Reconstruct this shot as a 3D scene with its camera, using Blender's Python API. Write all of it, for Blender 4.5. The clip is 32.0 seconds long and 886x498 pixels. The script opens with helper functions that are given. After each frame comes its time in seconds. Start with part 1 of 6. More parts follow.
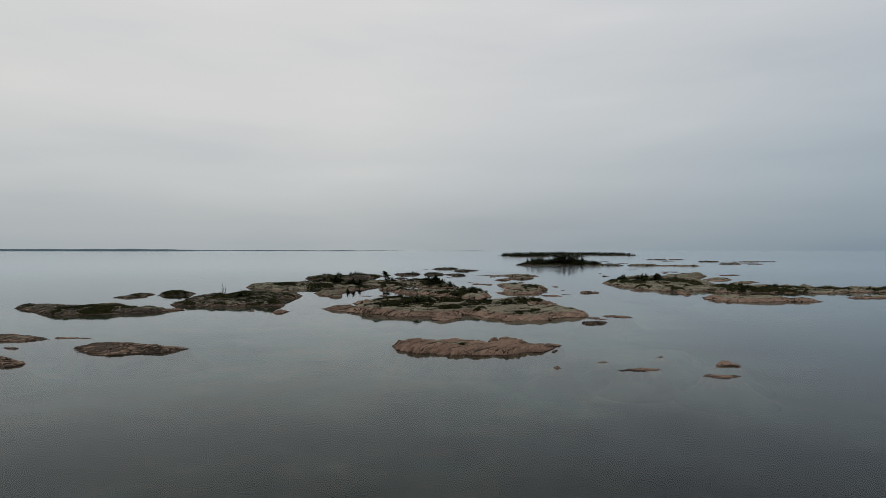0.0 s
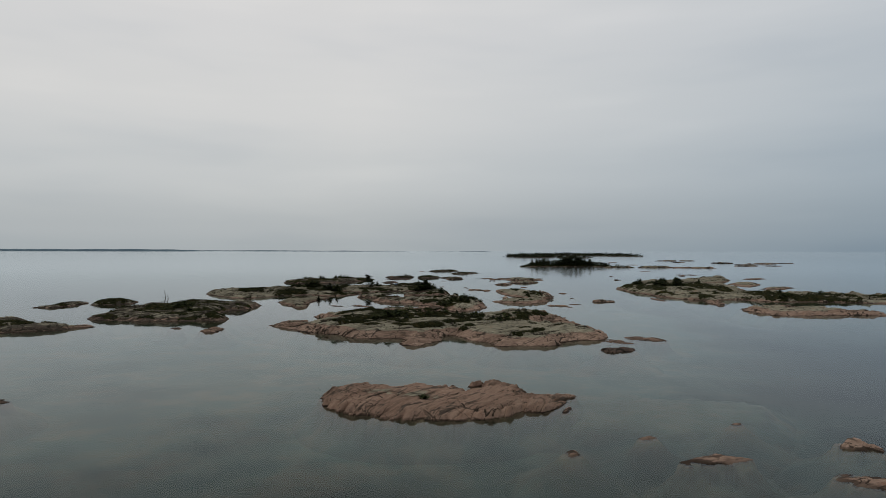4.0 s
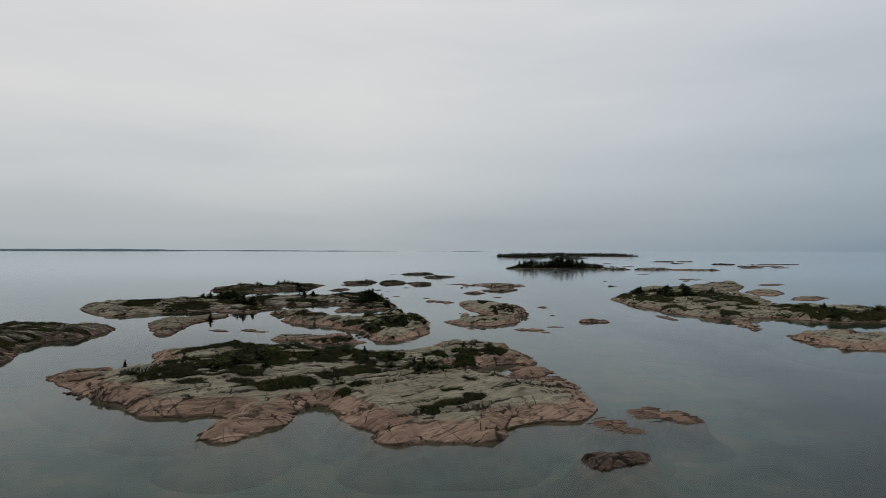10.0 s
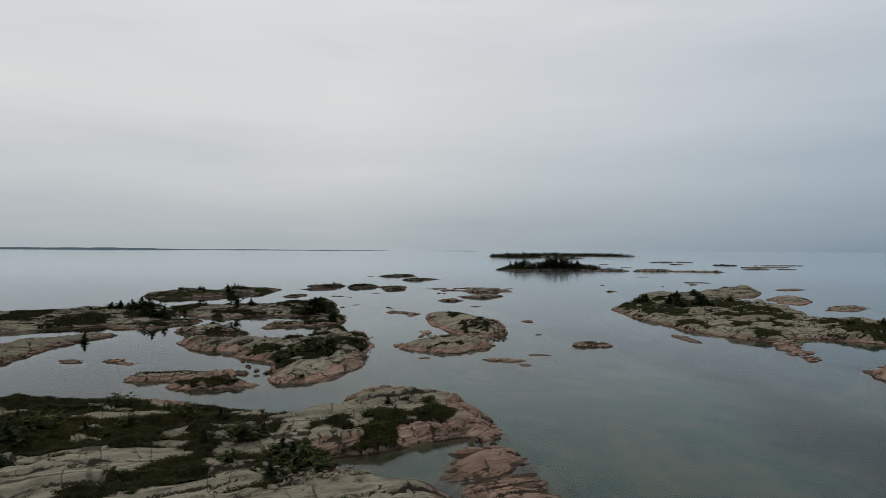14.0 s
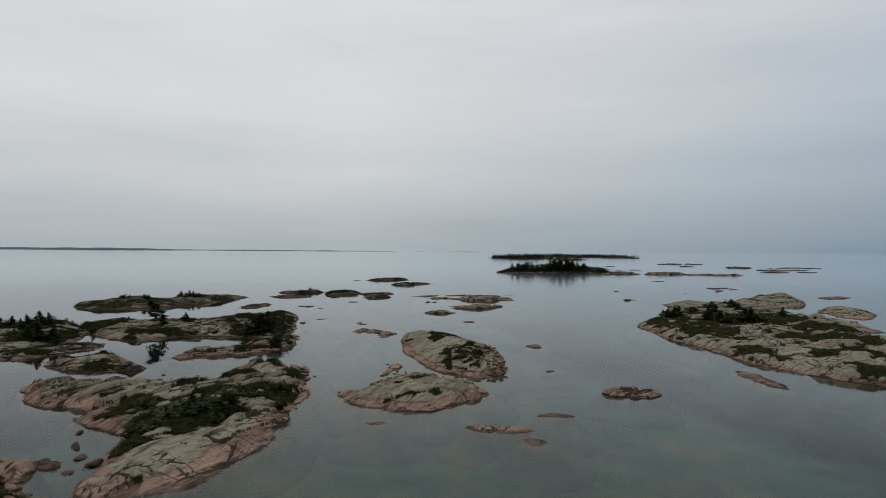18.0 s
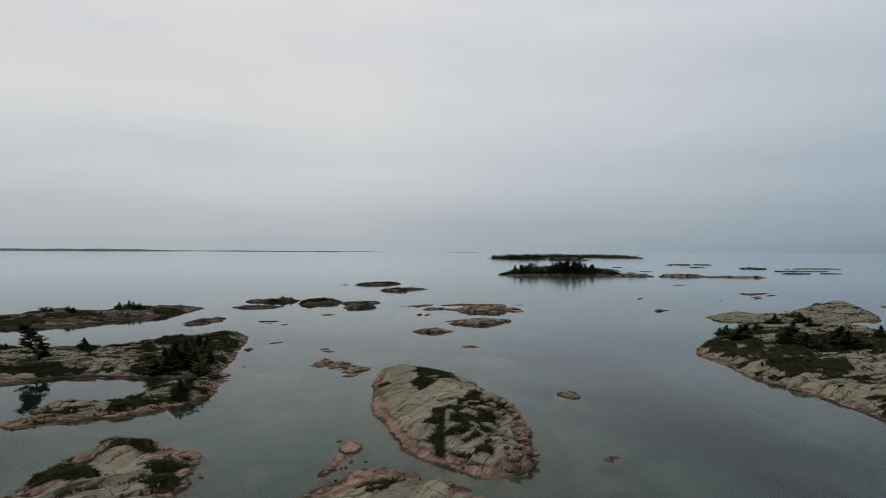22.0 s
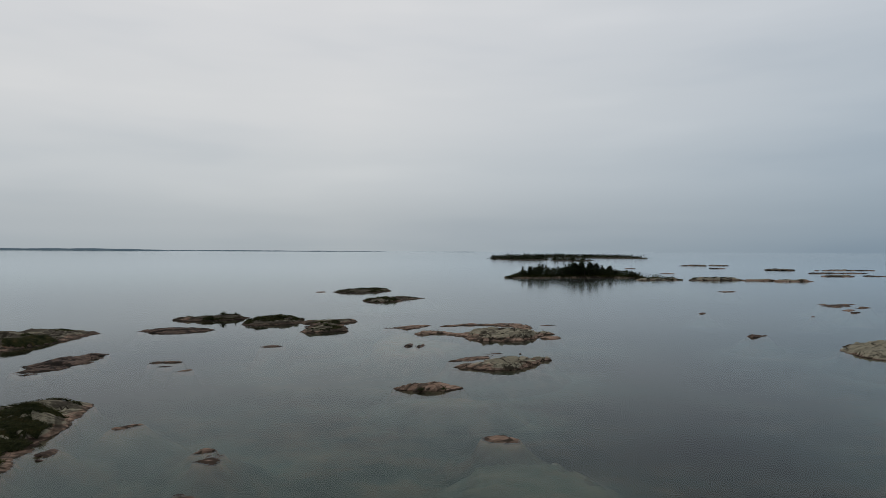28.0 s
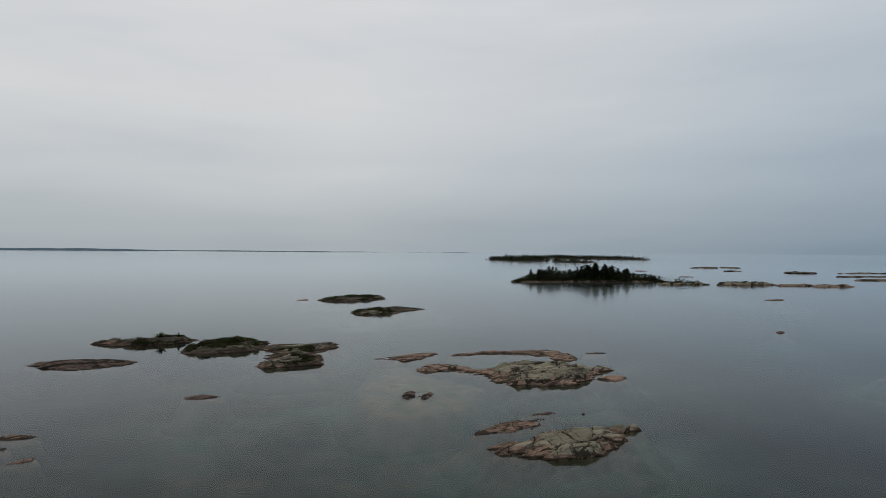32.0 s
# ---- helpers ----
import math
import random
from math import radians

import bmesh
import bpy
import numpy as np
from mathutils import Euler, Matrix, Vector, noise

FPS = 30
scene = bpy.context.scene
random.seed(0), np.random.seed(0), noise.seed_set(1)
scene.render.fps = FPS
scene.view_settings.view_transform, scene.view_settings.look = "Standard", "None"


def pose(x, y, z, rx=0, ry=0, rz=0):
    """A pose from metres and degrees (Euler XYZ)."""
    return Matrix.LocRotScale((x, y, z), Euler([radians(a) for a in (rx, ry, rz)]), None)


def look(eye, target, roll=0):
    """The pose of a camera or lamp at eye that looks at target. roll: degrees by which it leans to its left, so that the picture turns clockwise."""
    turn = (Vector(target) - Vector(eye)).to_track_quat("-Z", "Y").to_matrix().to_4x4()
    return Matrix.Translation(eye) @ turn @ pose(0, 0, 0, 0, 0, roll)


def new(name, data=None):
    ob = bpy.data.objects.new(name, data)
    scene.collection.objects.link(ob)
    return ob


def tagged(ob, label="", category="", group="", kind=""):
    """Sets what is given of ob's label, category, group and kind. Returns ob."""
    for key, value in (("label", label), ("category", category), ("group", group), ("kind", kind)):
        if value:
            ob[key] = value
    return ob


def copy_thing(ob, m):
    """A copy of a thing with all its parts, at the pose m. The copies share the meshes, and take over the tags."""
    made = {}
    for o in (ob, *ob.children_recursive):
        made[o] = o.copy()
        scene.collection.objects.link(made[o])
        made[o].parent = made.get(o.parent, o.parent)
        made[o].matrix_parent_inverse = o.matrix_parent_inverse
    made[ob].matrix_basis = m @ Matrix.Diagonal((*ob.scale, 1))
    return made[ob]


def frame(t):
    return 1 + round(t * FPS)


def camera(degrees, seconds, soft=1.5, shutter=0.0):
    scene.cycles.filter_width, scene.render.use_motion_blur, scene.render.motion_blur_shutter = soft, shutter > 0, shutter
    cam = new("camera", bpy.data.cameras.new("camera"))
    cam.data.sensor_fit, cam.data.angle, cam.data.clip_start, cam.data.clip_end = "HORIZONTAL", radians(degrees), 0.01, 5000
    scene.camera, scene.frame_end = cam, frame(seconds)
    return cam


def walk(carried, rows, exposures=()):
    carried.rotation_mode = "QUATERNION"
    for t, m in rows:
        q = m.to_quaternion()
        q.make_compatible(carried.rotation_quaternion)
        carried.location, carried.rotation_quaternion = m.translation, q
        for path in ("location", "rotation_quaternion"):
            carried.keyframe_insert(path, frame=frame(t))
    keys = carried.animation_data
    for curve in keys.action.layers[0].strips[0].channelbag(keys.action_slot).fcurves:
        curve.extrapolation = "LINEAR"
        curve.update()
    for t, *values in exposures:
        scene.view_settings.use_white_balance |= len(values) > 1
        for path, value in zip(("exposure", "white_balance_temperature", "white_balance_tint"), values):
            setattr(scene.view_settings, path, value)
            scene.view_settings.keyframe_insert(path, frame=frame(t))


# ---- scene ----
# the flight: seconds, place in metres, yaw to the left, pitch up, lean to the left in degrees
cam = camera(70, 32.0, 0.7)
ROWS = [
    (0.0, 0.02, -0.00, 22.09, 0.395, 0.030, 0.072),
    (0.5, 0.13, 6.02, 22.23, 0.189, 0.040, 0.078),
    (1.0, 0.68, 12.05, 22.34, 0.137, 0.052, 0.090),
    (1.5, 1.60, 18.18, 22.38, 0.231, 0.056, 0.113),
    (2.0, 2.58, 24.33, 22.34, 0.379, 0.050, 0.147),
    (2.5, 3.57, 30.38, 22.28, 0.526, 0.055, 0.171),
    (3.0, 4.75, 36.34, 22.26, 0.674, 0.069, 0.178),
    (3.5, 6.07, 42.30, 22.28, 0.830, 0.062, 0.183),
    (5.5, 10.18, 68.40, 22.35, 0.873, 0.145, 0.107),
    (6.0, 11.01, 74.36, 22.37, 0.810, 0.153, 0.134),
    (6.5, 12.14, 80.14, 22.40, 0.763, 0.162, 0.170),
    (7.0, 13.59, 85.75, 22.48, 0.698, 0.158, 0.185),
    (7.5, 15.30, 91.35, 22.60, 0.591, 0.141, 0.154),
    (8.0, 17.28, 96.96, 22.72, 0.490, 0.128, 0.120),
    (8.5, 19.47, 102.61, 22.80, 0.490, 0.115, 0.120),
    (9.0, 21.61, 108.43, 22.85, 0.513, 0.097, 0.139),
    (9.5, 23.52, 114.36, 22.91, 0.444, 0.077, 0.155),
    (10.0, 25.53, 120.20, 23.00, 0.390, 0.060, 0.161),
    (10.5, 27.74, 125.96, 23.10, 0.414, 0.048, 0.142),
    (11.0, 29.96, 131.98, 23.17, 0.436, 0.042, 0.127),
    (11.5, 32.08, 138.47, 23.21, 0.410, 0.039, 0.161),
    (12.0, 33.90, 145.06, 23.23, 0.344, 0.035, 0.212),
    (12.5, 35.28, 151.49, 23.22, 0.308, 0.021, 0.251),
    (13.0, 36.24, 157.89, 23.18, 0.289, 0.006, 0.284),
    (13.5, 36.56, 164.14, 23.13, 0.177, 0.008, 0.311),
    (14.0, 36.34, 170.13, 23.10, -0.009, 0.022, 0.321),
    (14.5, 36.15, 176.06, 23.13, -0.186, 0.042, 0.288),
    (16.5, 39.78, 199.62, 23.54, 0.113, 0.078, 0.273),
    (17.0, 40.68, 205.93, 23.52, 0.184, 0.091, 0.318),
    (17.5, 41.36, 212.36, 23.47, 0.208, 0.089, 0.370),
    (18.0, 41.76, 218.91, 23.44, 0.168, 0.089, 0.418),
    (18.5, 41.89, 225.31, 23.44, 0.065, 0.112, 0.447),
    (19.0, 41.94, 231.57, 23.45, -0.030, 0.130, 0.465),
    (19.5, 42.08, 237.91, 23.45, -0.058, 0.119, 0.478),
    (20.0, 42.20, 244.27, 23.42, -0.074, 0.108, 0.458),
    (20.5, 42.32, 250.59, 23.39, -0.092, 0.121, 0.391),
    (21.0, 42.55, 256.91, 23.45, -0.056, 0.137, 0.327),
    (21.5, 42.85, 263.16, 23.59, 0.015, 0.133, 0.302),
    (22.0, 43.04, 269.38, 23.75, 0.055, 0.118, 0.293),
    (22.5, 43.01, 275.60, 23.86, 0.021, 0.115, 0.273),
    (23.0, 42.91, 281.82, 23.93, -0.049, 0.124, 0.247),
    (23.5, 42.93, 288.12, 23.95, -0.078, 0.124, 0.234),
    (24.0, 42.92, 294.54, 23.93, -0.102, 0.114, 0.246),
    (24.5, 42.83, 300.95, 23.89, -0.130, 0.110, 0.281),
    (25.0, 42.79, 307.28, 23.86, -0.121, 0.106, 0.322),
    (25.5, 42.78, 313.69, 23.85, -0.108, 0.091, 0.357),
    (27.5, 42.27, 340.11, 23.63, -0.182, 0.086, 0.284),
    (28.0, 42.00, 346.52, 23.58, -0.221, 0.093, 0.307),
    (28.5, 41.65, 353.02, 23.57, -0.271, 0.089, 0.336),
    (29.0, 41.32, 359.54, 23.60, -0.295, 0.092, 0.363),
    (29.5, 41.03, 366.16, 23.66, -0.312, 0.097, 0.378),
    (30.0, 40.67, 372.83, 23.70, -0.369, 0.093, 0.380),
    (30.5, 40.17, 379.32, 23.68, -0.449, 0.093, 0.383),
    (31.0, 39.61, 385.69, 23.66, -0.512, 0.105, 0.398),
    (31.5, 39.08, 392.08, 23.67, -0.555, 0.126, 0.418),
    (32.0, 38.63, 398.36, 23.72, -0.584, 0.157, 0.435),
]


def flight_pose(x, y, z, yaw, pitch, lean):
    a, b = radians(yaw), radians(pitch)
    ahead = Vector((-math.sin(a) * math.cos(b), math.cos(a) * math.cos(b), math.sin(b)))
    return look((x, y, z), Vector((x, y, z)) + 100 * ahead, lean)


# the white balance drifts slightly cooler on the way
BALANCE = [(0, -0.04, 6610, 10), (3, -0.04, 6620, 10), (9, 0.0, 6570, 10), (14, 0.03, 6500, 10), (22, 0.02, 6490, 10), (28, -0.02, 6440, 10), (32, -0.04, 6420, 10)]
walk(cam, [(row[0], flight_pose(*row[1:])) for row in ROWS], BALANCE)

# ---- world, overcast sky and veiled sun ----
SUN_HEIGHT, SUN_TURN = 52, 20
world = bpy.data.worlds.new("overcast_sky")
scene.world = world
world.use_nodes = True
wt = world.node_tree
wt.nodes.clear()


def wnode(kind, **values):
    n = wt.nodes.new(kind)
    for k, v in values.items():
        n.inputs[k].default_value = v
    return n


def ramp_node(tree, fac, stops, mode="EASE"):
    n = tree.nodes.new("ShaderNodeValToRGB")
    n.color_ramp.interpolation = mode
    els = n.color_ramp.elements
    while len(els) < len(stops):
        els.new(0.5)
    for e, (p, c) in zip(els, stops):
        e.position, e.color = p, (*c, 1)
    if fac is not None:
        tree.links.new(fac, n.inputs[0])
    return n


def mixed(tree, a, b, fac, blend="MIX"):
    n = tree.nodes.new("ShaderNodeMix")
    n.data_type, n.blend_type = "RGBA", blend
    for socket, value in ((n.inputs[0], fac), (n.inputs[6], a), (n.inputs[7], b)):
        if isinstance(value, bpy.types.NodeSocket):
            tree.links.new(value, socket)
        elif isinstance(value, tuple):
            socket.default_value = (*value, 1)
        else:
            socket.default_value = value
    return n.outputs[2]


def mathed(tree, op, a, b=0.0, c=0.0, clamp=False):
    n = tree.nodes.new("ShaderNodeMath")
    n.operation, n.use_clamp = op, clamp
    for i, v in enumerate((a, b, c)):
        if isinstance(v, bpy.types.NodeSocket):
            tree.links.new(v, n.inputs[i])
        else:
            n.inputs[i].default_value = v
    return n.outputs[0]


coord = wt.nodes.new("ShaderNodeTexCoord").outputs["Generated"]
sep = wt.nodes.new("ShaderNodeSeparateXYZ")
wt.links.new(coord, sep.inputs[0])
up = mathed(wt, "MAXIMUM", sep.outputs[2], 0.0)
# stratus brightens upwards
strata = ramp_node(wt, up, [(0.0, (0.43, 0.475, 0.50)), (0.03, (0.468, 0.508, 0.532)), (0.12, (0.60, 0.628, 0.643)),
                            (0.21, (0.695, 0.705, 0.708)), (0.33, (0.71, 0.717, 0.725)), (0.55, (0.72, 0.725, 0.73)), (1.0, (0.72, 0.725, 0.73))])
# long soft layers of cloud
stretch = wt.nodes.new("ShaderNodeMapping")
stretch.inputs["Scale"].default_value = (1.6, 1.6, 9.0)
wt.links.new(coord, stretch.inputs[0])
layers = wnode("ShaderNodeTexNoise", Scale=1.3, Detail=3.0, Roughness=0.5)
wt.links.new(stretch.outputs[0], layers.inputs["Vector"])
cloud = ramp_node(wt, layers.outputs[0], [(0.28, (0.90, 0.915, 0.93)), (0.5, (0.975, 0.975, 0.975)), (0.72, (1.04, 1.03, 1.02))])
sky_a = mixed(wt, strata.outputs[0], cloud.outputs[0], 1.0, "MULTIPLY")
# bluer, thinner cloud low towards the east (+x)
east = mathed(wt, "MULTIPLY_ADD", sep.outputs[0], 1.15, 0.16, clamp=True)
low = mathed(wt, "MULTIPLY_ADD", up, -1.25, 1.0, clamp=True)
thin = mathed(wt, "MULTIPLY", east, low)
sky_b = mixed(wt, sky_a, (0.475, 0.60, 0.72), thin, "MULTIPLY")
nishita = wt.nodes.new("ShaderNodeTexSky")
nishita.sky_type, nishita.sun_disc = "NISHITA", False
nishita.sun_elevation, nishita.sun_rotation = radians(SUN_HEIGHT), radians(SUN_TURN)
nishita.air_density, nishita.dust_density = 1.0, 4.0
blue = wnode("ShaderNodeBackground", Strength=0.06)
wt.links.new(nishita.outputs[0], blue.inputs[0])
veil = wnode("ShaderNodeBackground", Strength=1.0)
wt.links.new(sky_b, veil.inputs[0])
both = wnode("ShaderNodeMixShader", Fac=0.93)
wt.links.new(blue.outputs[0], both.inputs[1])
wt.links.new(veil.outputs[0], both.inputs[2])
wout = wt.nodes.new("ShaderNodeOutputWorld")
wt.links.new(both.outputs[0], wout.inputs[0])

sun = new("sun", bpy.data.lights.new("sun", "SUN"))
sun.data.energy, sun.data.angle, sun.data.color = 0.5, radians(40), (1.0, 0.97, 0.93)
a, e = radians(SUN_TURN), radians(SUN_HEIGHT)
sun.matrix_world = look((-100 * math.sin(a) * math.cos(e), 100 * math.cos(a) * math.cos(e), 100 * math.sin(e)), (0, 0, 0))


# ---- materials ----
class Paint:
    """A node material under construction."""

    def __init__(self, name, rough=0.8, spec=0.3):
        self.mat = bpy.data.materials.new(name)
        self.mat.use_nodes = True
        self.tree = self.mat.node_tree
        self.bsdf = self.tree.nodes["Principled BSDF"]
        self.bsdf.inputs["Roughness"].default_value = rough
        self.bsdf.inputs["Specular IOR Level"].default_value = spec
        self.place = self.tree.nodes.new("ShaderNodeNewGeometry").outputs["Position"]

    def noise(self, scale, detail=4.0, rough=0.55, stretch=None, turn=0.0, distort=0.0):
        n = self.tree.nodes.new("ShaderNodeTexNoise")
        n.inputs["Scale"].default_value, n.inputs["Detail"].default_value = scale, detail
        n.inputs["Roughness"].default_value, n.inputs["Distortion"].default_value = rough, distort
        source = self.place
        if stretch:
            m = self.tree.nodes.new("ShaderNodeMapping")
            m.inputs["Scale"].default_value, m.inputs["Rotation"].default_value = stretch, (0, 0, radians(turn))
            self.tree.links.new(source, m.inputs[0])
            source = m.outputs[0]
        self.tree.links.new(source, n.inputs["Vector"])
        return n.outputs[0]

    def ramp(self, fac, stops, mode="LINEAR"):
        return ramp_node(self.tree, fac, stops, mode).outputs[0]

    def mix(self, a, b, fac, blend="MIX"):
        return mixed(self.tree, a, b, fac, blend)

    def calc(self, op, a, b=0.0, c=0.0, clamp=False):
        return mathed(self.tree, op, a, b, c, clamp)

    def height(self):
        s = self.tree.nodes.new("ShaderNodeSeparateXYZ")
        self.tree.links.new(self.place, s.inputs[0])
        return s.outputs[2]

    def bump(self, value, strength, distance):
        n = self.tree.nodes.new("ShaderNodeBump")
        n.inputs["Strength"].default_value, n.inputs["Distance"].default_value = strength, distance
        self.tree.links.new(value, n.inputs["Height"])
        self.tree.links.new(n.outputs[0], self.bsdf.inputs["Normal"])

    def chance(self):
        return self.tree.nodes.new("ShaderNodeObjectInfo").outputs["Random"]

    def island(self):
        return self.tree.nodes.new("ShaderNodeNewGeometry").outputs["Random Per Island"]

    def done(self, colour):
        if isinstance(colour, tuple):
            self.bsdf.inputs["Base Color"].default_value = (*colour, 1)
        else:
            self.tree.links.new(colour, self.bsdf.inputs["Base Color"])
        return self.mat


def grey(v):
    return (v, v, v)


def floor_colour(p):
    """The lake floor: olive and brown in the shallows round the islets, dark blue-green in the deep; the colour
    itself holds the water's dimming.
    """
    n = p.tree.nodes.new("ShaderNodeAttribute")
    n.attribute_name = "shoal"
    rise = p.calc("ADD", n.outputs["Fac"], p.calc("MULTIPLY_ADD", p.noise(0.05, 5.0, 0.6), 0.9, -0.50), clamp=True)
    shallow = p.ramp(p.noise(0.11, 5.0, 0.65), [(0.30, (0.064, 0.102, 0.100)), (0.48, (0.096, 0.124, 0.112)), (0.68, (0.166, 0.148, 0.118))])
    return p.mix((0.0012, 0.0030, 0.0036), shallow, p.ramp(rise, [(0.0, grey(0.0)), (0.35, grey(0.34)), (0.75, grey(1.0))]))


def granite_paint():
    """Pink gneiss: washed clean near the lake, a dark band above, pale grey-green lichen on top, black soil and
    painted shade in the joints, algae and painted water dimming below.
    """
    p = Paint("pink_granite", 0.95, 0.03)
    z = p.height()

    def layer(name):
        n = p.tree.nodes.new("ShaderNodeAttribute")
        n.attribute_name = name
        return n.outputs["Fac"]

    shore, joint, tone = layer("shore"), layer("joint"), layer("tone")
    join = p.tree.nodes.new("ShaderNodeCombineXYZ")
    p.tree.links.new(layer("along"), join.inputs[0])
    p.tree.links.new(layer("across"), join.inputs[1])
    p.tree.links.new(z, join.inputs[2])
    world_place = p.place

    def grained(scale, detail, rough, stretch, distort=0.0):
        """Noise drawn out along the strike of the gneiss."""
        p.place = join.outputs[0]
        value = p.noise(scale, detail, rough, stretch, 0.0, distort)
        p.place = world_place
        return value

    def hairline(value, width):
        """Long thin lines where a drawn-out noise crosses its middle."""
        return p.ramp(p.calc("ABSOLUTE", p.calc("SUBTRACT", value, 0.5)), [(0.0, grey(1)), (0.4 * width, grey(0.9)), (width, grey(0))])

    grain = p.noise(6.0, 6.0, 0.72)
    band = grained(0.5, 6.0, 0.66, (0.5, 3.4, 2.0), 0.6)
    broad = p.noise(0.085, 4.0, 0.6)
    mid = p.noise(0.7, 5.0, 0.62)
    pink = p.ramp(band, [(0.27, (0.095, 0.064, 0.048)), (0.38, (0.178, 0.122, 0.092)), (0.54, (0.252, 0.176, 0.134)), (0.72, (0.345, 0.254, 0.198))])
    pale = p.ramp(band, [(0.27, (0.112, 0.102, 0.077)), (0.38, (0.170, 0.155, 0.116)), (0.54, (0.234, 0.216, 0.161)), (0.72, (0.305, 0.283, 0.212))])
    # the outer islets are of a browner gneiss
    pink = p.mix(pink, (0.17, 0.108, 0.078), p.ramp(p.calc("MULTIPLY", tone, -1.0, 0.0), [(0.8, grey(0)), (1.0, grey(0.5))]))
    zone = p.calc("ADD", p.calc("MULTIPLY", z, 0.42), p.calc("MULTIPLY", shore, 0.15))
    zone = p.calc("ADD", zone, p.calc("MULTIPLY_ADD", broad, 1.3, -0.65))
    zone = p.calc("ADD", zone, p.calc("MULTIPLY_ADD", mid, 0.6, -0.3))
    zone = p.calc("ADD", zone, tone)
    zone = p.calc("MULTIPLY", zone, 0.5)
    upper = p.ramp(zone, [(0.33, grey(0)), (0.41, grey(1))])
    rock = p.mix(pink, pale, upper)
    dark_band = p.ramp(zone, [(0.26, grey(0)), (0.31, grey(0.8)), (0.345, grey(0.55)), (0.38, grey(0))])
    broken = p.ramp(p.noise(0.35, 4.0, 0.6), [(0.4, grey(0.1)), (0.6, grey(1))])
    rock = p.mix(rock, (0.062, 0.047, 0.038), p.calc("MULTIPLY", dark_band, broken))
    rust = p.ramp(p.noise(0.19, 5.0, 0.65), [(0.63, grey(0)), (0.72, grey(0.6))])
    rock = p.mix(rock, (0.20, 0.082, 0.042), rust)
    stain = p.ramp(grained(0.75, 7.0, 0.72, (0.5, 2.9, 1.0), 0.5), [(0.34, grey(0.8)), (0.41, grey(0.0))])
    rock = p.mix(rock, (0.055, 0.047, 0.038), p.calc("MULTIPLY", stain, p.calc("MULTIPLY_ADD", upper, -0.5, 1.0)))
    lichen = p.ramp(p.noise(2.2, 6.0, 0.75), [(0.52, grey(0.0)), (0.64, grey(0.45))])
    rock = p.mix(rock, (0.225, 0.230, 0.168), p.calc("MULTIPLY", lichen, upper))
    rock = p.mix(rock, p.ramp(grain, [(0.3, grey(0.72)), (0.52, grey(1.0)), (0.75, grey(1.15))]), 0.8, "MULTIPLY")
    rock = p.mix(rock, p.ramp(p.chance(), [(0.0, (0.70, 0.68, 0.67)), (0.22, (0.86, 0.84, 0.83)), (0.5, grey(0.97)), (1.0, (1.14, 1.12, 1.10))]), 0.85, "MULTIPLY")
    grime = p.calc("MULTIPLY_ADD", layer("grime"), 0.5, 0.30)
    crust = p.ramp(p.calc("SUBTRACT", grained(0.4, 6.0, 0.68, (0.5, 2.2, 1.0), 0.4), grime), [(0.0, grey(0.85)), (0.07, grey(0))])
    rock = p.mix(rock, (0.045, 0.038, 0.031), crust)
    # soil and black lichen in the joints, with their shade put into the colour
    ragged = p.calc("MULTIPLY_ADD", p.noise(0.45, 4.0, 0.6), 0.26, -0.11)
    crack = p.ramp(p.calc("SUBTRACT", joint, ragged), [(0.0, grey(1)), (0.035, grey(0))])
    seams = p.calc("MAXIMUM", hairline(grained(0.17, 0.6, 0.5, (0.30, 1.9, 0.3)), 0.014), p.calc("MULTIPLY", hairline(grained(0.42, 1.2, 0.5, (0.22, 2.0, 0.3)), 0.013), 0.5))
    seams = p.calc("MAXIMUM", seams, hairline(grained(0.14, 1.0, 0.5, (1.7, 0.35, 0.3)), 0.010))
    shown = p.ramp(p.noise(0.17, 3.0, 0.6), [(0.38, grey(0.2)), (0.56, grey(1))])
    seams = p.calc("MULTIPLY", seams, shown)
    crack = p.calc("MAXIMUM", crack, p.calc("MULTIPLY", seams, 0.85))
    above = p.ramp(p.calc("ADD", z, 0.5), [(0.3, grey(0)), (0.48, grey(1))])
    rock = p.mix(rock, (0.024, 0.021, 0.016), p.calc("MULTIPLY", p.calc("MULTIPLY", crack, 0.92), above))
    # wet rim at the waterline; the shade of steep sides is painted in too
    wobble = p.calc("MULTIPLY_ADD", p.noise(0.35, 4.0), 0.7, -0.28)
    wet = p.ramp(p.calc("SUBTRACT", z, wobble), [(0.05, grey(1)), (0.12, grey(0))])
    wet_shade = p.ramp(p.noise(0.11, 3.0, 0.6), [(0.42, grey(0.35)), (0.58, grey(0.95))])
    rock = p.mix(rock, (0.036, 0.026, 0.020), p.calc("MULTIPLY", p.calc("MULTIPLY", wet, wet_shade), above))
    # algae below the surface; the water's dimming with depth is put into the colour
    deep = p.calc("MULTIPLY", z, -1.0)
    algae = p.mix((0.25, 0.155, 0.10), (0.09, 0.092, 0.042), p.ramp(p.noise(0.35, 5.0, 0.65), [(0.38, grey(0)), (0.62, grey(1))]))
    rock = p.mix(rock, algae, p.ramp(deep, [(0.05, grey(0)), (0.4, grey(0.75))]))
    depth_dim = p.calc("MULTIPLY", deep, p.calc("MULTIPLY_ADD", p.noise(0.22, 4.0, 0.6), 0.62, 0.06))
    rock = p.mix(rock, floor_colour(p), p.ramp(depth_dim, [(0.02, grey(0)), (0.40, grey(0.72)), (0.95, grey(1))]))
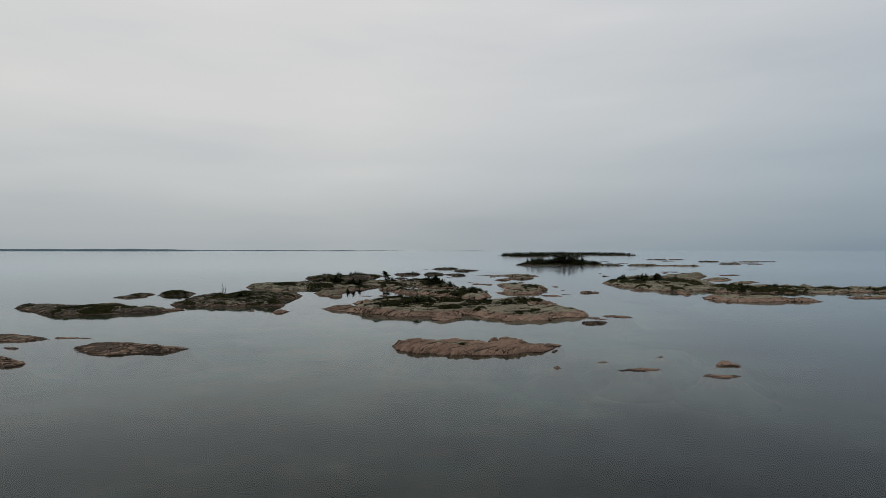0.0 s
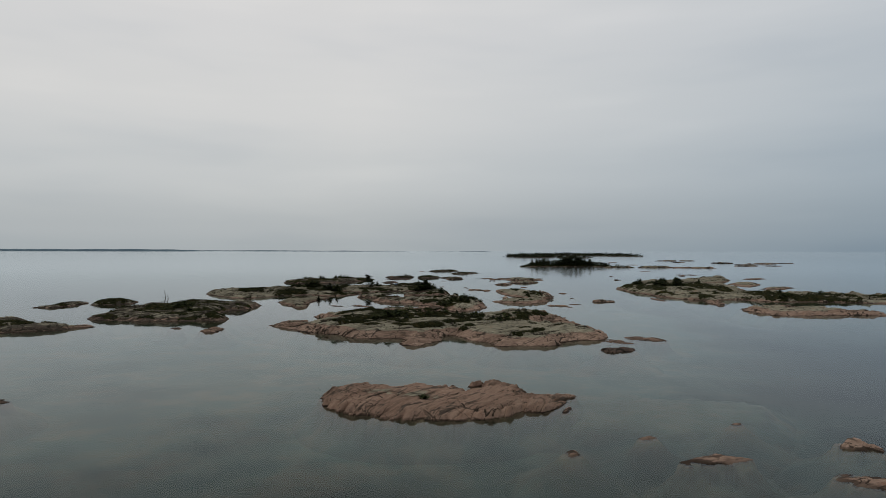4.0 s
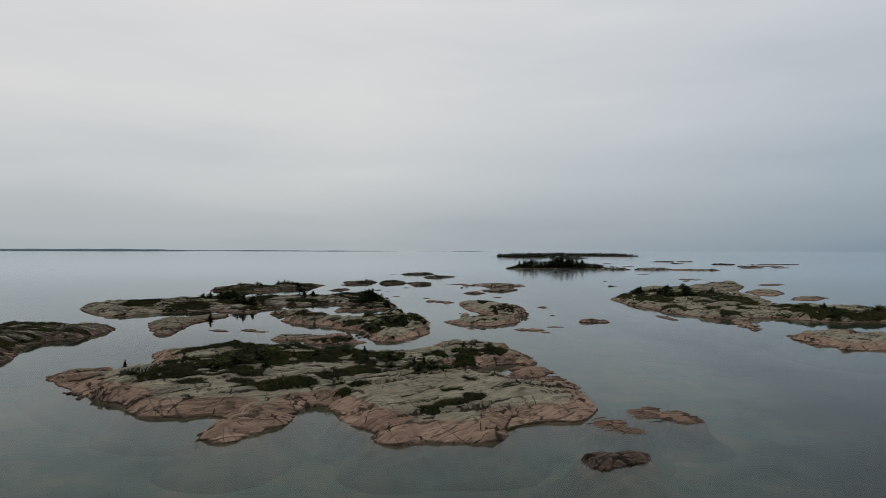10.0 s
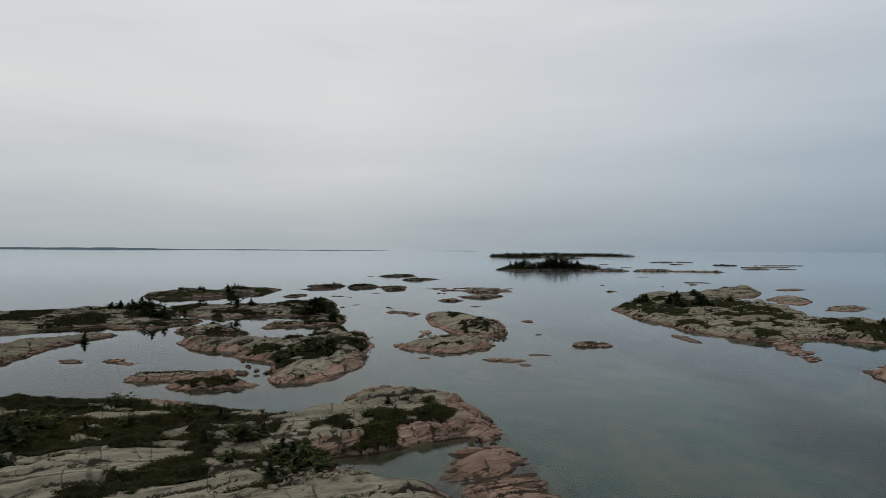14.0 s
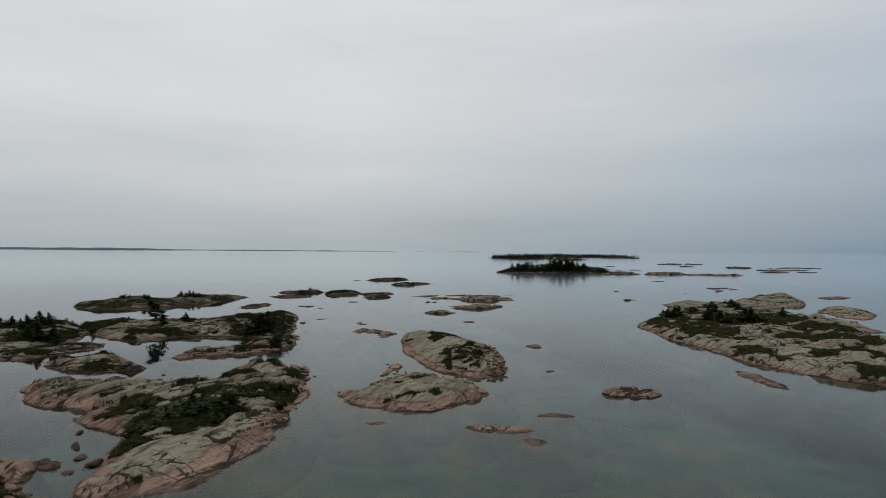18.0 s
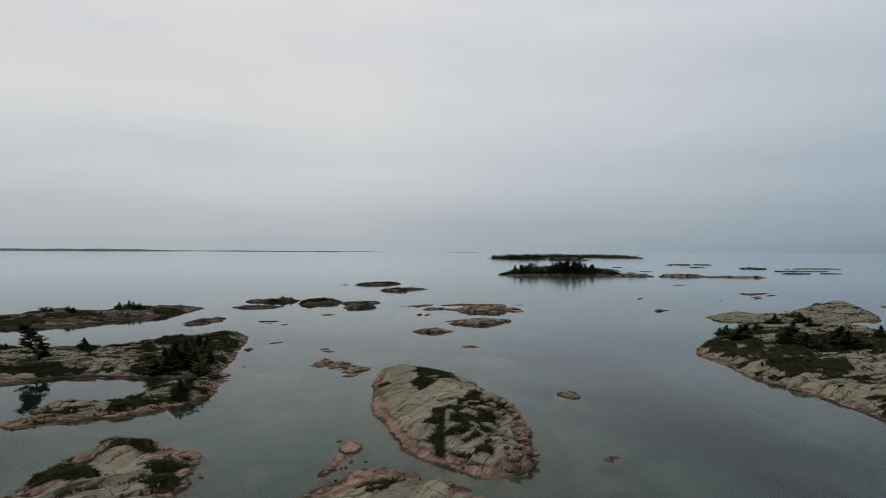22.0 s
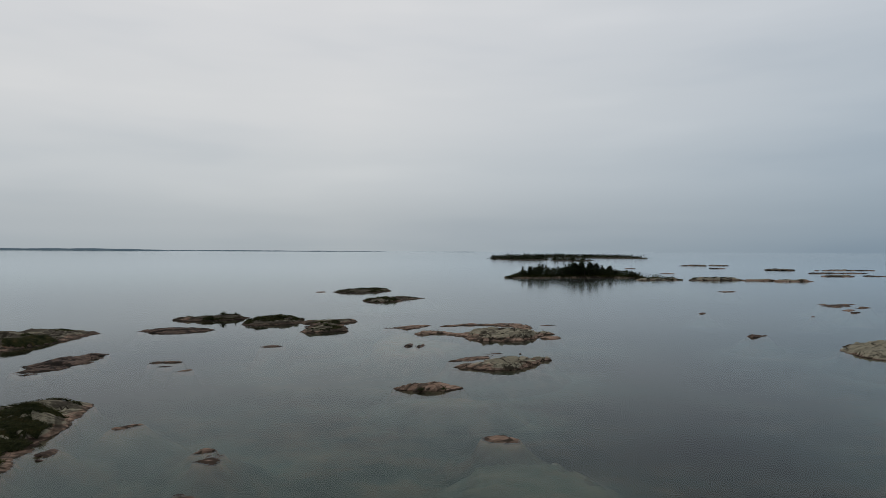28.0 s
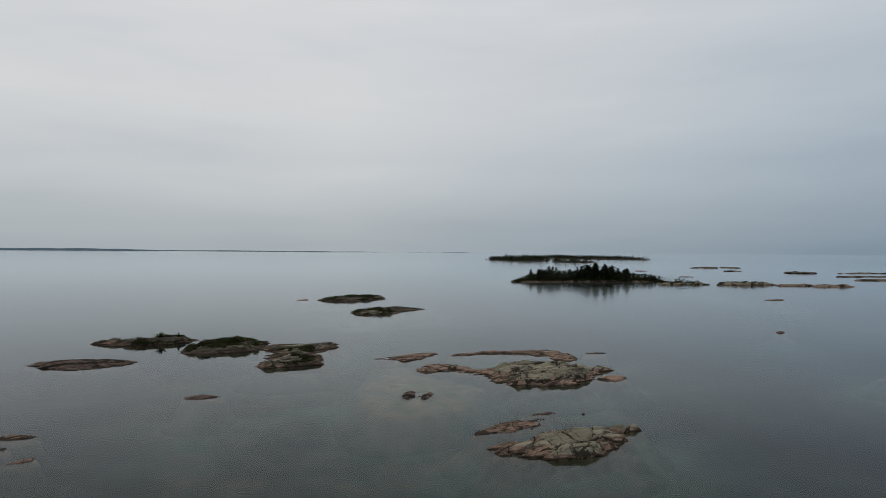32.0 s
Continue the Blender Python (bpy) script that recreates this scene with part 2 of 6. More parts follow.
    relief = p.calc("ADD", p.calc("MULTIPLY", grain, 0.3), grained(1.6, 6.0, 0.7, (0.7, 2.4, 1.0)))
    relief = p.calc("SUBTRACT", relief, p.calc("MULTIPLY", seams, 0.5))
    p.bump(p.calc("MULTIPLY", relief, p.ramp(z, [(0.0, grey(0)), (0.1, grey(1))])), 0.4, 0.16)
    return p.done(rock)


def dark_rock_paint():
    p = Paint("dark_wet_gneiss", 0.8, 0.06)
    c = p.ramp(p.noise(0.8, 6.0, 0.7, (0.7, 2.4, 2.0), 24.0), [(0.32, (0.022, 0.018, 0.016)), (0.48, (0.07, 0.05, 0.04)), (0.62, (0.13, 0.088, 0.068)), (0.75, (0.2, 0.14, 0.11))])
    # joints drawn dark in the colour, soil and shade together
    n = p.tree.nodes.new("ShaderNodeAttribute")
    n.attribute_name = "joint"
    c = p.mix(c, (0.014, 0.012, 0.010), p.ramp(n.outputs["Fac"], [(0.04, grey(0.9)), (0.12, grey(0))]))
    p.bump(p.noise(2.5, 6.0, 0.7), 0.9, 0.2)
    return p.done(c)


def leaf_paint(name, dark, mid, pale, broad=0.4):
    p = Paint(name, 0.85, 0.06)
    c = p.ramp(p.island(), [(0.0, dark), (0.5, mid), (1.0, pale)])
    c = p.mix(c, p.ramp(p.noise(0.7, 3.0), [(0.35, grey(0.65)), (0.65, grey(1.3))]), 0.9, "MULTIPLY")
    c = p.mix(c, p.ramp(p.noise(0.13, 4.0, 0.6), [(0.34, (0.7, 0.72, 0.8)), (0.46, (1.0, 0.95, 0.95)), (0.56, (1.25, 1.12, 0.95)), (0.66, (1.65, 1.45, 0.95)), (0.76, (1.6, 1.0, 0.8))]), broad, "MULTIPLY")
    c = p.mix(c, p.ramp(p.chance(), [(0.0, (0.8, 0.8, 0.85)), (1.0, (1.15, 1.12, 1.0))]), 0.7, "MULTIPLY")
    return p.done(c)


def moss_paint():
    p = Paint("heath_and_juniper_mat", 0.95, 0.03)
    c = p.ramp(p.noise(0.6, 6.0, 0.7), [(0.28, (0.008, 0.010, 0.005)), (0.42, (0.016, 0.019, 0.008)), (0.54, (0.029, 0.031, 0.012)), (0.64, (0.058, 0.044, 0.020)), (0.76, (0.085, 0.066, 0.030))])
    c = p.mix(c, p.ramp(p.noise(5.0, 5.0, 0.75), [(0.35, grey(0.5)), (0.65, grey(1.3))]), 0.9, "MULTIPLY")
    p.bump(p.noise(4.0, 6.0, 0.75), 1.0, 0.3)
    return p.done(c)


def bark_paint():
    p = Paint("grey_bark", 0.9, 0.2)
    return p.done(p.ramp(p.noise(6.0, 4.0, 0.6, (1.0, 1.0, 0.3)), [(0.3, (0.04, 0.032, 0.025)), (0.7, (0.12, 0.10, 0.085))]))


def snag_paint():
    p = Paint("weathered_dead_wood", 0.9, 0.2)
    return p.done(p.ramp(p.noise(5.0, 4.0, 0.6, (1.0, 1.0, 0.3)), [(0.3, (0.05, 0.045, 0.04)), (0.7, (0.12, 0.11, 0.10))]))


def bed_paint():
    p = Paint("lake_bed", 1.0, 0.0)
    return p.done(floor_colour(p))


def water_paint():
    """Clear lake water: a mirror by Fresnel over a see-through surface."""
    mat = bpy.data.materials.new("lake_water")
    mat.use_nodes = True
    t = mat.node_tree
    t.nodes.clear()
    place = t.nodes.new("ShaderNodeNewGeometry").outputs["Position"]

    def waves(scale, stretch, turn):
        m = t.nodes.new("ShaderNodeMapping")
        m.inputs["Scale"].default_value, m.inputs["Rotation"].default_value = stretch, (0, 0, radians(turn))
        n = t.nodes.new("ShaderNodeTexNoise")
        n.inputs["Scale"].default_value, n.inputs["Detail"].default_value = scale, 1.0
        t.links.new(place, m.inputs[0])
        t.links.new(m.outputs[0], n.inputs["Vector"])
        return n.outputs[0]

    small = waves(0.9, (1.0, 2.2, 1.0), 24)
    large = waves(0.25, (1.0, 1.8, 1.0), -15)
    calm = ramp_node(t, waves(0.018, (1.0, 2.6, 1.0), 10), [(0.4, grey(0.15)), (0.62, grey(1.0))]).outputs[0]
    # wind ripples on the open lake beyond the sheltered islets
    s = t.nodes.new("ShaderNodeSeparateXYZ")
    t.links.new(place, s.inputs[0])
    open_lake = mathed(t, "MULTIPLY_ADD", s.outputs[1], 0.005, -2.5, clamp=True)
    calm = mathed(t, "ADD", calm, mathed(t, "MULTIPLY", open_lake, 24.0))
    ripple = mathed(t, "MULTIPLY_ADD", mathed(t, "MULTIPLY", small, calm), 0.02, large)
    bump = t.nodes.new("ShaderNodeBump")
    bump.inputs["Strength"].default_value, bump.inputs["Distance"].default_value = 0.08, 0.06
    t.links.new(ripple, bump.inputs["Height"])
    fresnel = t.nodes.new("ShaderNodeFresnel")
    fresnel.inputs["IOR"].default_value = 1.333
    t.links.new(bump.outputs[0], fresnel.inputs["Normal"])
    clear = t.nodes.new("ShaderNodeBsdfTransparent")
    clear.inputs[0].default_value = (0.78, 0.88, 0.83, 1)
    gloss = t.nodes.new("ShaderNodeBsdfGlossy")
    t.links.new(mathed(t, "MULTIPLY_ADD", open_lake, 0.055, 0.045), gloss.inputs["Roughness"])
    gloss.inputs["Color"].default_value = (0.93, 0.975, 1.0, 1)
    t.links.new(bump.outputs[0], gloss.inputs["Normal"])
    mix = t.nodes.new("ShaderNodeMixShader")
    t.links.new(mathed(t, "MULTIPLY", mathed(t, "POWER", fresnel.outputs[0], 1.34), 1.18, clamp=True), mix.inputs[0])
    t.links.new(clear.outputs[0], mix.inputs[1])
    t.links.new(gloss.outputs[0], mix.inputs[2])
    out = t.nodes.new("ShaderNodeOutputMaterial")
    t.links.new(mix.outputs[0], out.inputs[0])
    return mat


GRANITE, DARK_ROCK, MOSS, BARK, SNAG, BED, WATER = granite_paint(), dark_rock_paint(), moss_paint(), bark_paint(), snag_paint(), bed_paint(), water_paint()
SPRUCE = leaf_paint("spruce_needles", (0.012, 0.018, 0.009), (0.022, 0.033, 0.015), (0.042, 0.054, 0.022))
SHRUB = leaf_paint("juniper_leaves", (0.017, 0.025, 0.009), (0.036, 0.050, 0.017), (0.066, 0.078, 0.027))
HEATH = leaf_paint("heath_tufts", (0.012, 0.017, 0.007), (0.025, 0.031, 0.011), (0.050, 0.054, 0.019), 1.0)


# ---- mesh helpers ----
def mesh_from(name, verts, faces, material, smooth=True, **layers):
    """A mesh from arrays: vertices n x 3, faces m x 3 or m x 4, and named values for each vertex."""
    me = bpy.data.meshes.new(name)
    verts, faces = np.asarray(verts, np.float32), np.asarray(faces, np.int32)
    k = faces.shape[1]
    me.vertices.add(len(verts))
    me.vertices.foreach_set("co", verts.ravel())
    me.loops.add(faces.size)
    me.loops.foreach_set("vertex_index", faces.ravel())
    me.polygons.add(len(faces))
    me.polygons.foreach_set("loop_start", np.arange(0, faces.size, k, dtype=np.int32))
    me.polygons.foreach_set("use_smooth", np.full(len(faces), smooth))
    me.update(calc_edges=True)
    me.materials.append(material)
    for layer, values in layers.items():
        me.attributes.new(layer, "FLOAT", "POINT").data.foreach_set("value", np.asarray(values, np.float32))
    return me


def part_mesh(name, me, parent, label=""):
    ob = new(name, me)
    ob.parent = parent
    return tagged(ob, label) if label else ob


def hashed(ix, iy, seed):
    h = (ix.astype(np.int64) * 374761393 + iy.astype(np.int64) * 668265263 + seed * 974634777) & 0xFFFFFFFF
    h = ((h ^ (h >> 13)) * 1274126177) & 0xFFFFFFFF
    h = ((h ^ (h >> 16)) * 2246822519) & 0xFFFFFFFF
    return ((h ^ (h >> 15)) & 0xFFFFFF) / float(0x1000000)


def value_noise(x, y, seed):
    ix, iy = np.floor(x), np.floor(y)
    fx, fy = x - ix, y - iy
    fx, fy = fx * fx * (3 - 2 * fx), fy * fy * (3 - 2 * fy)
    a, b = hashed(ix, iy, seed), hashed(ix + 1, iy, seed)
    c, d = hashed(ix, iy + 1, seed), hashed(ix + 1, iy + 1, seed)
    return (a + (b - a) * fx) * (1 - fy) + (c + (d - c) * fx) * fy


def fbm(x, y, seed, octaves=4):
    """Fractal noise about zero, roughly -0.5 to 0.5."""
    total, amp, norm = 0.0, 1.0, 0.0
    for k in range(octaves):
        total = total + amp * (value_noise(x * 2**k + 17.3 * k, y * 2**k - 9.1 * k, seed + k) - 0.5)
        norm += amp
        amp *= 0.52
    return total / norm * 1.5


def cells(x, y, seed):
    """Voronoi slabs: the distance to the nearest joint, the slab's own chance, its id and the way from its middle."""
    ix, iy = np.floor(x), np.floor(y)
    best = np.full(x.shape, 1e9)
    second = np.full(x.shape, 1e9)
    key = np.zeros(x.shape, np.int64)
    chance = np.zeros(x.shape)
    offx, offy = np.zeros(x.shape), np.zeros(x.shape)
    for dx in (-1, 0, 1):
        for dy in (-1, 0, 1):
            cx, cy = ix + dx, iy + dy
            px, py = cx + 0.1 + 0.8 * hashed(cx, cy, seed), cy + 0.1 + 0.8 * hashed(cx, cy, seed + 7)
            d = np.hypot(px - x, py - y)
            near = d < best
            second = np.where(near, best, np.minimum(second, d))
            key = np.where(near, (cx * 4096 + cy).astype(np.int64), key)
            chance = np.where(near, hashed(cx, cy, seed + 13), chance)
            offx, offy = np.where(near, x - px, offx), np.where(near, y - py, offy)
            best = np.minimum(best, d)
    return second - best, chance, key, offx, offy


def shore_distance(x, y, outline):
    """Metres from the shoreline, positive on land."""
    pts = np.array(outline, float)
    nearest = np.full(x.shape, 1e9)
    inside = np.zeros(x.shape, bool)
    for (ax, ay), (bx, by) in zip(pts, np.roll(pts, -1, 0)):
        vx, vy = bx - ax, by - ay
        t = np.clip(((x - ax) * vx + (y - ay) * vy) / (vx * vx + vy * vy + 1e-9), 0, 1)
        nearest = np.minimum(nearest, np.hypot(x - ax - t * vx, y - ay - t * vy))
        if ay != by:
            inside ^= ((ay > y) != (by > y)) & (x < (bx - ax) * (y - ay) / (by - ay) + ax)
    return np.where(inside, nearest, -nearest)


def rounded(outline):
    """The outline with its corners cut once."""
    pts = np.array(outline, float)
    nxt = np.roll(pts, -1, 0)
    return np.stack([0.75 * pts + 0.25 * nxt, 0.25 * pts + 0.75 * nxt], 1).reshape(-1, 2)


def ease(v):
    v = np.clip(v, 0, 1)
    return v * v * (3 - 2 * v)


# ---- the plan: each islet's height and shorelines, the green patches and the trees ----
PLAN = {}
PLAN["S"] = (1.15, [
    [(-11.8, 142.4), (-12.2, 146.5), (-10.7, 150.2), (-2.5, 150), (0.2, 150.4), (7.7, 150.2), (13.2, 154.5), (17.2, 150.8), (18.5, 146.6), (21.9, 145.8), (26.1, 146.2), (25.1, 142.8), (23.2, 136.4), (19.8, 135.8), (16.1, 137), (14.2, 133.3), (10, 132.1), (3.4, 131.5), (-2.2, 131.6), (-7.9, 135), (-10.2, 138)],
])
PLAN["A"] = (0.9, [
    [(-82.5, 139.8), (-82, 146), (-76.3, 149), (-71, 146.3), (-64.6, 142.4), (-57.7, 140.7), (-56.9, 138.6), (-59.8, 133.2), (-65.1, 131.7), (-70.2, 130.3), (-76.5, 133)],
])
PLAN["B1"] = (0.7, [
    [(-117.9, 154.3), (-116.9, 160.5), (-110.4, 161.7), (-97.7, 154.8), (-97, 149.9), (-105, 147.9), (-111.6, 147.8)],
])
PLAN["B2"] = (0.8, [
    [(-92.1, 123.4), (-91.9, 129.4), (-87.3, 127), (-81.5, 120.5), (-81.7, 118.1), (-86.6, 117.5)],
])
PLAN["B3"] = (0.22, [
    [(-99.6, 141.1), (-96.1, 141.2), (-93.7, 137.2), (-96.7, 138)],
])
PLAN["B4"] = (0.22, [
    [(-98.4, 157.6), (-88, 156.7), (-87.6, 154.7), (-95.3, 153.7)],
])
PLAN["C"] = (1.4, [
    [(-164.3, 235.8), (-155.7, 240.6), (-138.5, 240.9), (-120.4, 240.1), (-114.4, 231.6), (-102.4, 232.6), (-97.8, 222.1), (-106.7, 216), (-117.1, 210.2), (-133.5, 206.4), (-143.8, 219.2)],
])
PLAN["D1"] = (0.9, [
    [(-151.9, 284.4), (-148.6, 295.7), (-149.5, 308.8), (-144.4, 310.8), (-141.5, 304.8), (-140.3, 292.4), (-144.5, 284.7)],
])
PLAN["D2"] = (1.2, [
    [(-138.4, 298.5), (-139.6, 315.1), (-130.7, 320.5), (-123.5, 311), (-123.7, 301.2), (-131.1, 296.8)],
])
PLAN["E1"] = (2.3, [
    [(-109.5, 248.1), (-110.8, 257.2), (-111.3, 268.5), (-110.4, 278.9), (-107.8, 291), (-99.9, 305.3), (-92.8, 305.6), (-81.4, 303.3), (-71.1, 303.5), (-67.8, 297.1), (-68.1, 282.1), (-72.5, 276.8), (-74.6, 267.2), (-65.3, 253.4), (-63.4, 243.6), (-72.4, 243.3), (-84.7, 240.6), (-95.7, 243.7), (-104, 244.7)],
])
PLAN["E2"] = (0.6, [
    [(-61.6, 219.6), (-62.4, 225.3), (-57.8, 226.8), (-55.9, 221.5), (-56.8, 215.6)],
])
PLAN["E3"] = (0.35, [
    [(-73.4, 226.5), (-71.8, 229.2), (-69.9, 228.5), (-68.4, 224.8), (-71.4, 224.7)],
])
PLAN["E4"] = (0.6, [
    [(-107.6, 227.4), (-102.6, 231.9), (-94, 228.8), (-96.8, 223.9), (-102.1, 221.9)],
])
PLAN["F1"] = (1.6, [
    [(-67.1, 401.3), (-66.8, 411.7), (-60.5, 417.2), (-44.4, 412.4), (-35.1, 419.1), (-31.3, 428.1), (-24.2, 435), (-11.3, 445.9), (-7.7, 432.1), (-1.7, 403.3), (0.4, 393.9), (-2.4, 386.6), (-8.7, 384.4), (-18.7, 387.7), (-28.1, 385.9), (-34.3, 379.8), (-38.7, 375.3)],
    [(-114.2, 356.8), (-117.6, 374.7), (-115.4, 387), (-104.9, 391.9), (-93.3, 399.4), (-77.7, 405.2), (-66.5, 408.5), (-50.1, 383.8), (-49.4, 350.3), (-62.1, 359.2), (-66.6, 352.2), (-76.8, 345.4), (-81.9, 339.3), (-85.7, 328.5)],
])
PLAN["F2"] = (1.19, [
    [(-15.5, 353.1), (-16.7, 358.1), (-16, 366.1), (-12.1, 366.7), (-6.8, 365), (-6.6, 373.5), (-4.5, 379.4), (-1.8, 385.2), (1.9, 391), (3.7, 383.2), (4.5, 376.3), (6.4, 371), (3.7, 366.4), (-0.7, 361.3), (-6.3, 356.6), (-11.8, 353.2)],
])
PLAN["F3"] = (2.1, [
    [(-24.8, 318.7), (-28.3, 324.7), (-26.9, 326.9), (-20.5, 328.5), (-15.5, 328.2), (-7.8, 328.5), (1.5, 327.4), (4.4, 336.5), (7.5, 338.4), (11.1, 338.9), (15.1, 340.4), (18.9, 324.3), (20, 320.2), (19.9, 311.2), (20.5, 299.8), (20.7, 294), (18.7, 286.2), (16.5, 279.8), (13, 278.1), (8.5, 277.6), (6.7, 278.9), (5.3, 285.5), (2.8, 293.5), (2.2, 298), (-5.2, 301.6), (-8.6, 304.3), (-8.1, 308.1), (-12.7, 311.8), (-17.4, 310.1)],
    [(0.5, 331.8), (0.8, 334.7), (1.1, 339.2), (1.8, 342.3), (3.9, 344.5), (6.1, 345.5), (9.4, 344.9), (13.2, 343), (14.8, 343.2), (16.3, 339.6), (17.3, 335.2), (18.1, 329.7), (15.9, 321.6), (9, 321.5)],
])
PLAN["F4"] = (1.2, [
    [(-19.8, 278.9), (-14.5, 285.7), (-11.5, 288.4), (-3.6, 287), (-0.2, 279.9), (6.9, 275.6), (-3, 272), (-7.1, 273.1), (-12.1, 279.1)],
])
PLAN["F5"] = (1.1, [
    [(-48.9, 283.5), (-61.6, 305), (-68.4, 320), (-64.5, 326.4), (-59, 333.6), (-50.6, 338.6), (-48.3, 329.9), (-52.6, 320.3), (-51.7, 306.6), (-50.5, 297.7), (-48.7, 288.8)],
])
PLAN["F6"] = (0.28, [
    [(-41, 296.7), (-40.9, 300.6), (-36.1, 299.4), (-35.3, 295)],
])
PLAN["F6b"] = (0.32, [
    [(-32.6, 298.2), (-31.7, 302), (-25.9, 300.4), (-22.9, 292.4), (-27.8, 293.4)],
])
PLAN["F7"] = (1.3, [
    [(-39.8, 344.6), (-32.9, 350.2), (-28.3, 352.6), (-21.2, 346.7), (-15.8, 340.2), (-20.2, 337.2), (-29.1, 338)],
])
PLAN["F8"] = (1, [
    [(-57.9, 347.6), (-64.1, 365.7), (-53.4, 365.4), (-42.4, 374.7), (-37.3, 364.8), (-42.7, 356.7), (-45.1, 350.8), (-49.9, 349.3)],
])
PLAN["F9"] = (1.2, [
    [(-8.6, 285.5), (-6.7, 287.9), (-4.1, 288.3), (-1.7, 285), (-1.6, 282.4), (-2.8, 280.1)],
])
PLAN["G"] = (1.7, [
    [(-104.4, 464.8), (-107.8, 484.5), (-102.2, 493.7), (-92.7, 501.5), (-79.4, 503.8), (-73.7, 523.4), (-59.6, 522.2), (-51.8, 525.5), (-52.1, 509), (-55.2, 496.3), (-64, 474.4), (-75.4, 463.2), (-88.4, 457)],
])
PLAN["G2"] = (0.65, [
    [(-40.5, 470.7), (-39.5, 479.7), (-33.7, 490), (-29.6, 481), (-32.3, 468), (-35.2, 462)],
])
PLAN["H0"] = (0.65, [
    [(-44.1, 526.9), (-41.7, 530.4), (-36.8, 533.3), (-30.2, 533), (-23.7, 531.6), (-23.5, 526.8), (-29.9, 522.2), (-38.6, 522.7)],
])
PLAN["H1"] = (1.2, [
    [(-46.7, 555.3), (-41.2, 559.4), (-34, 560.8), (-29.9, 568.1), (-24.5, 564.4), (-23.2, 560.8), (-26.7, 553.9), (-36.4, 552.4), (-44.2, 553.2)],
])
PLAN["H2"] = (1.15, [
    [(-19.3, 544), (-21.9, 555.1), (-14.9, 559.2), (-6.8, 563.6), (-1.9, 556.5), (-1.2, 550.7), (-6.1, 544.5), (-11.8, 540.6), (-17.2, 540.4)],
])
PLAN["H3"] = (1.05, [
    [(-4, 552.7), (-1.9, 556.4), (7, 557.4), (12.8, 559.4), (14.9, 553.5), (11.1, 543.3), (16, 530.5), (10.4, 526.4), (4, 524.8), (1.7, 530), (2.5, 538.4)],
])
PLAN["H4"] = (0.2, [
    [(-1.6, 498.9), (0.2, 501.4), (3.9, 501), (4.1, 499.1), (1.4, 498)],
])
PLAN["H5"] = (0.25, [
    [(-18.1, 476.1), (-17.1, 478), (-13.6, 479), (-10.8, 478.1), (-13.1, 476.8)],
])
PLAN["H6"] = (0.16, [
    [(-14.9, 472.5), (-11.9, 474), (-11.5, 472.9), (-13.4, 472)],
])
PLAN["H7"] = (0.24, [
    [(-9.7, 467.5), (-6.6, 470.4), (-6.1, 469.1), (-7.8, 467.5)],
])
PLAN["I1"] = (1.1, [
    [(-17.4, 692.7), (-15.3, 712.5), (-0.9, 725.7), (8.9, 718.9), (16, 710.7), (6, 691), (-6.4, 683.1)],
])
PLAN["I0"] = (0.25, [
    [(-26.8, 695.5), (-22.3, 703.5), (-20.6, 692.4), (-24.1, 692.1)],
])
PLAN["I2"] = (1.0, [
    [(4.8, 640.6), (10.4, 651.2), (19.4, 657.5), (36.4, 658.6), (27.3, 644.6), (21.3, 632.1), (11.2, 624.8)],
])
PLAN["J1"] = (1.7, [
    [(47.8, 522.5), (51.9, 526.8), (59.8, 529), (67.4, 528.5), (73.8, 525.9), (72, 521.2), (65.6, 513.2), (57, 509.4), (51.6, 511), (48.6, 515.9)],
])
PLAN["J2"] = (0.4, [
    [(42, 541.7), (50.7, 546.6), (64.3, 550.7), (65.9, 547.3), (64.9, 540.7), (54.8, 544), (46.2, 541.8)],
])
PLAN["J3"] = (0.6, [
    [(34.9, 525.8), (38, 529.9), (44.4, 529.4), (48.2, 524.7), (42.9, 522.4), (35.7, 520.1)],
])
PLAN["J5"] = (0.32, [
    [(24.4, 536.6), (29.5, 541), (38.5, 545.7), (37.8, 542.4), (35.2, 535.3), (30.1, 532.6)],
])
PLAN["J4"] = (0.45, [
    [(68.5, 516.4), (71.5, 518.9), (76.1, 520.4), (74.6, 517.3), (70.7, 513.4)],
])
PLAN["J6"] = (0.16, [
    [(73, 546.6), (79.1, 547.8), (78.1, 544.9), (73.3, 544.7)],
])
PLAN["K1"] = (0.3, [
    [(33, 501.3), (33.8, 504.3), (35.3, 505.5), (35.1, 499.8), (33.8, 498.8)],
])
PLAN["K2"] = (0.3, [
    [(36.1, 499.3), (36.7, 502.6), (38.3, 504), (37.8, 500.4), (36.9, 498.4)],
])
PLAN["L"] = (1.35, [
    [(45.4, 474.1), (48.4, 476.5), (53.9, 481.1), (59.1, 481.4), (66.4, 482.9), (62.9, 481.1), (63.1, 478.5), (62.1, 475.9), (57.3, 472.3), (53.8, 470.3), (49.4, 471.6), (46.5, 472.7)],
])
PLAN["L2"] = (0.18, [
    [(43.5, 480.1), (47.3, 483.4), (51.4, 488.8), (56, 492.1), (54.5, 488.3), (50.8, 483.4), (46.2, 480.8), (44, 479.1)],
])
PLAN["M"] = (1.15, [
    [(33.7, 454.1), (35.8, 455), (38.9, 455.7), (42.7, 456.2), (45.1, 455.5), (46, 455.2), (45.6, 453.9), (42.5, 452.2), (37.8, 452.1), (34.7, 452.8)],
])
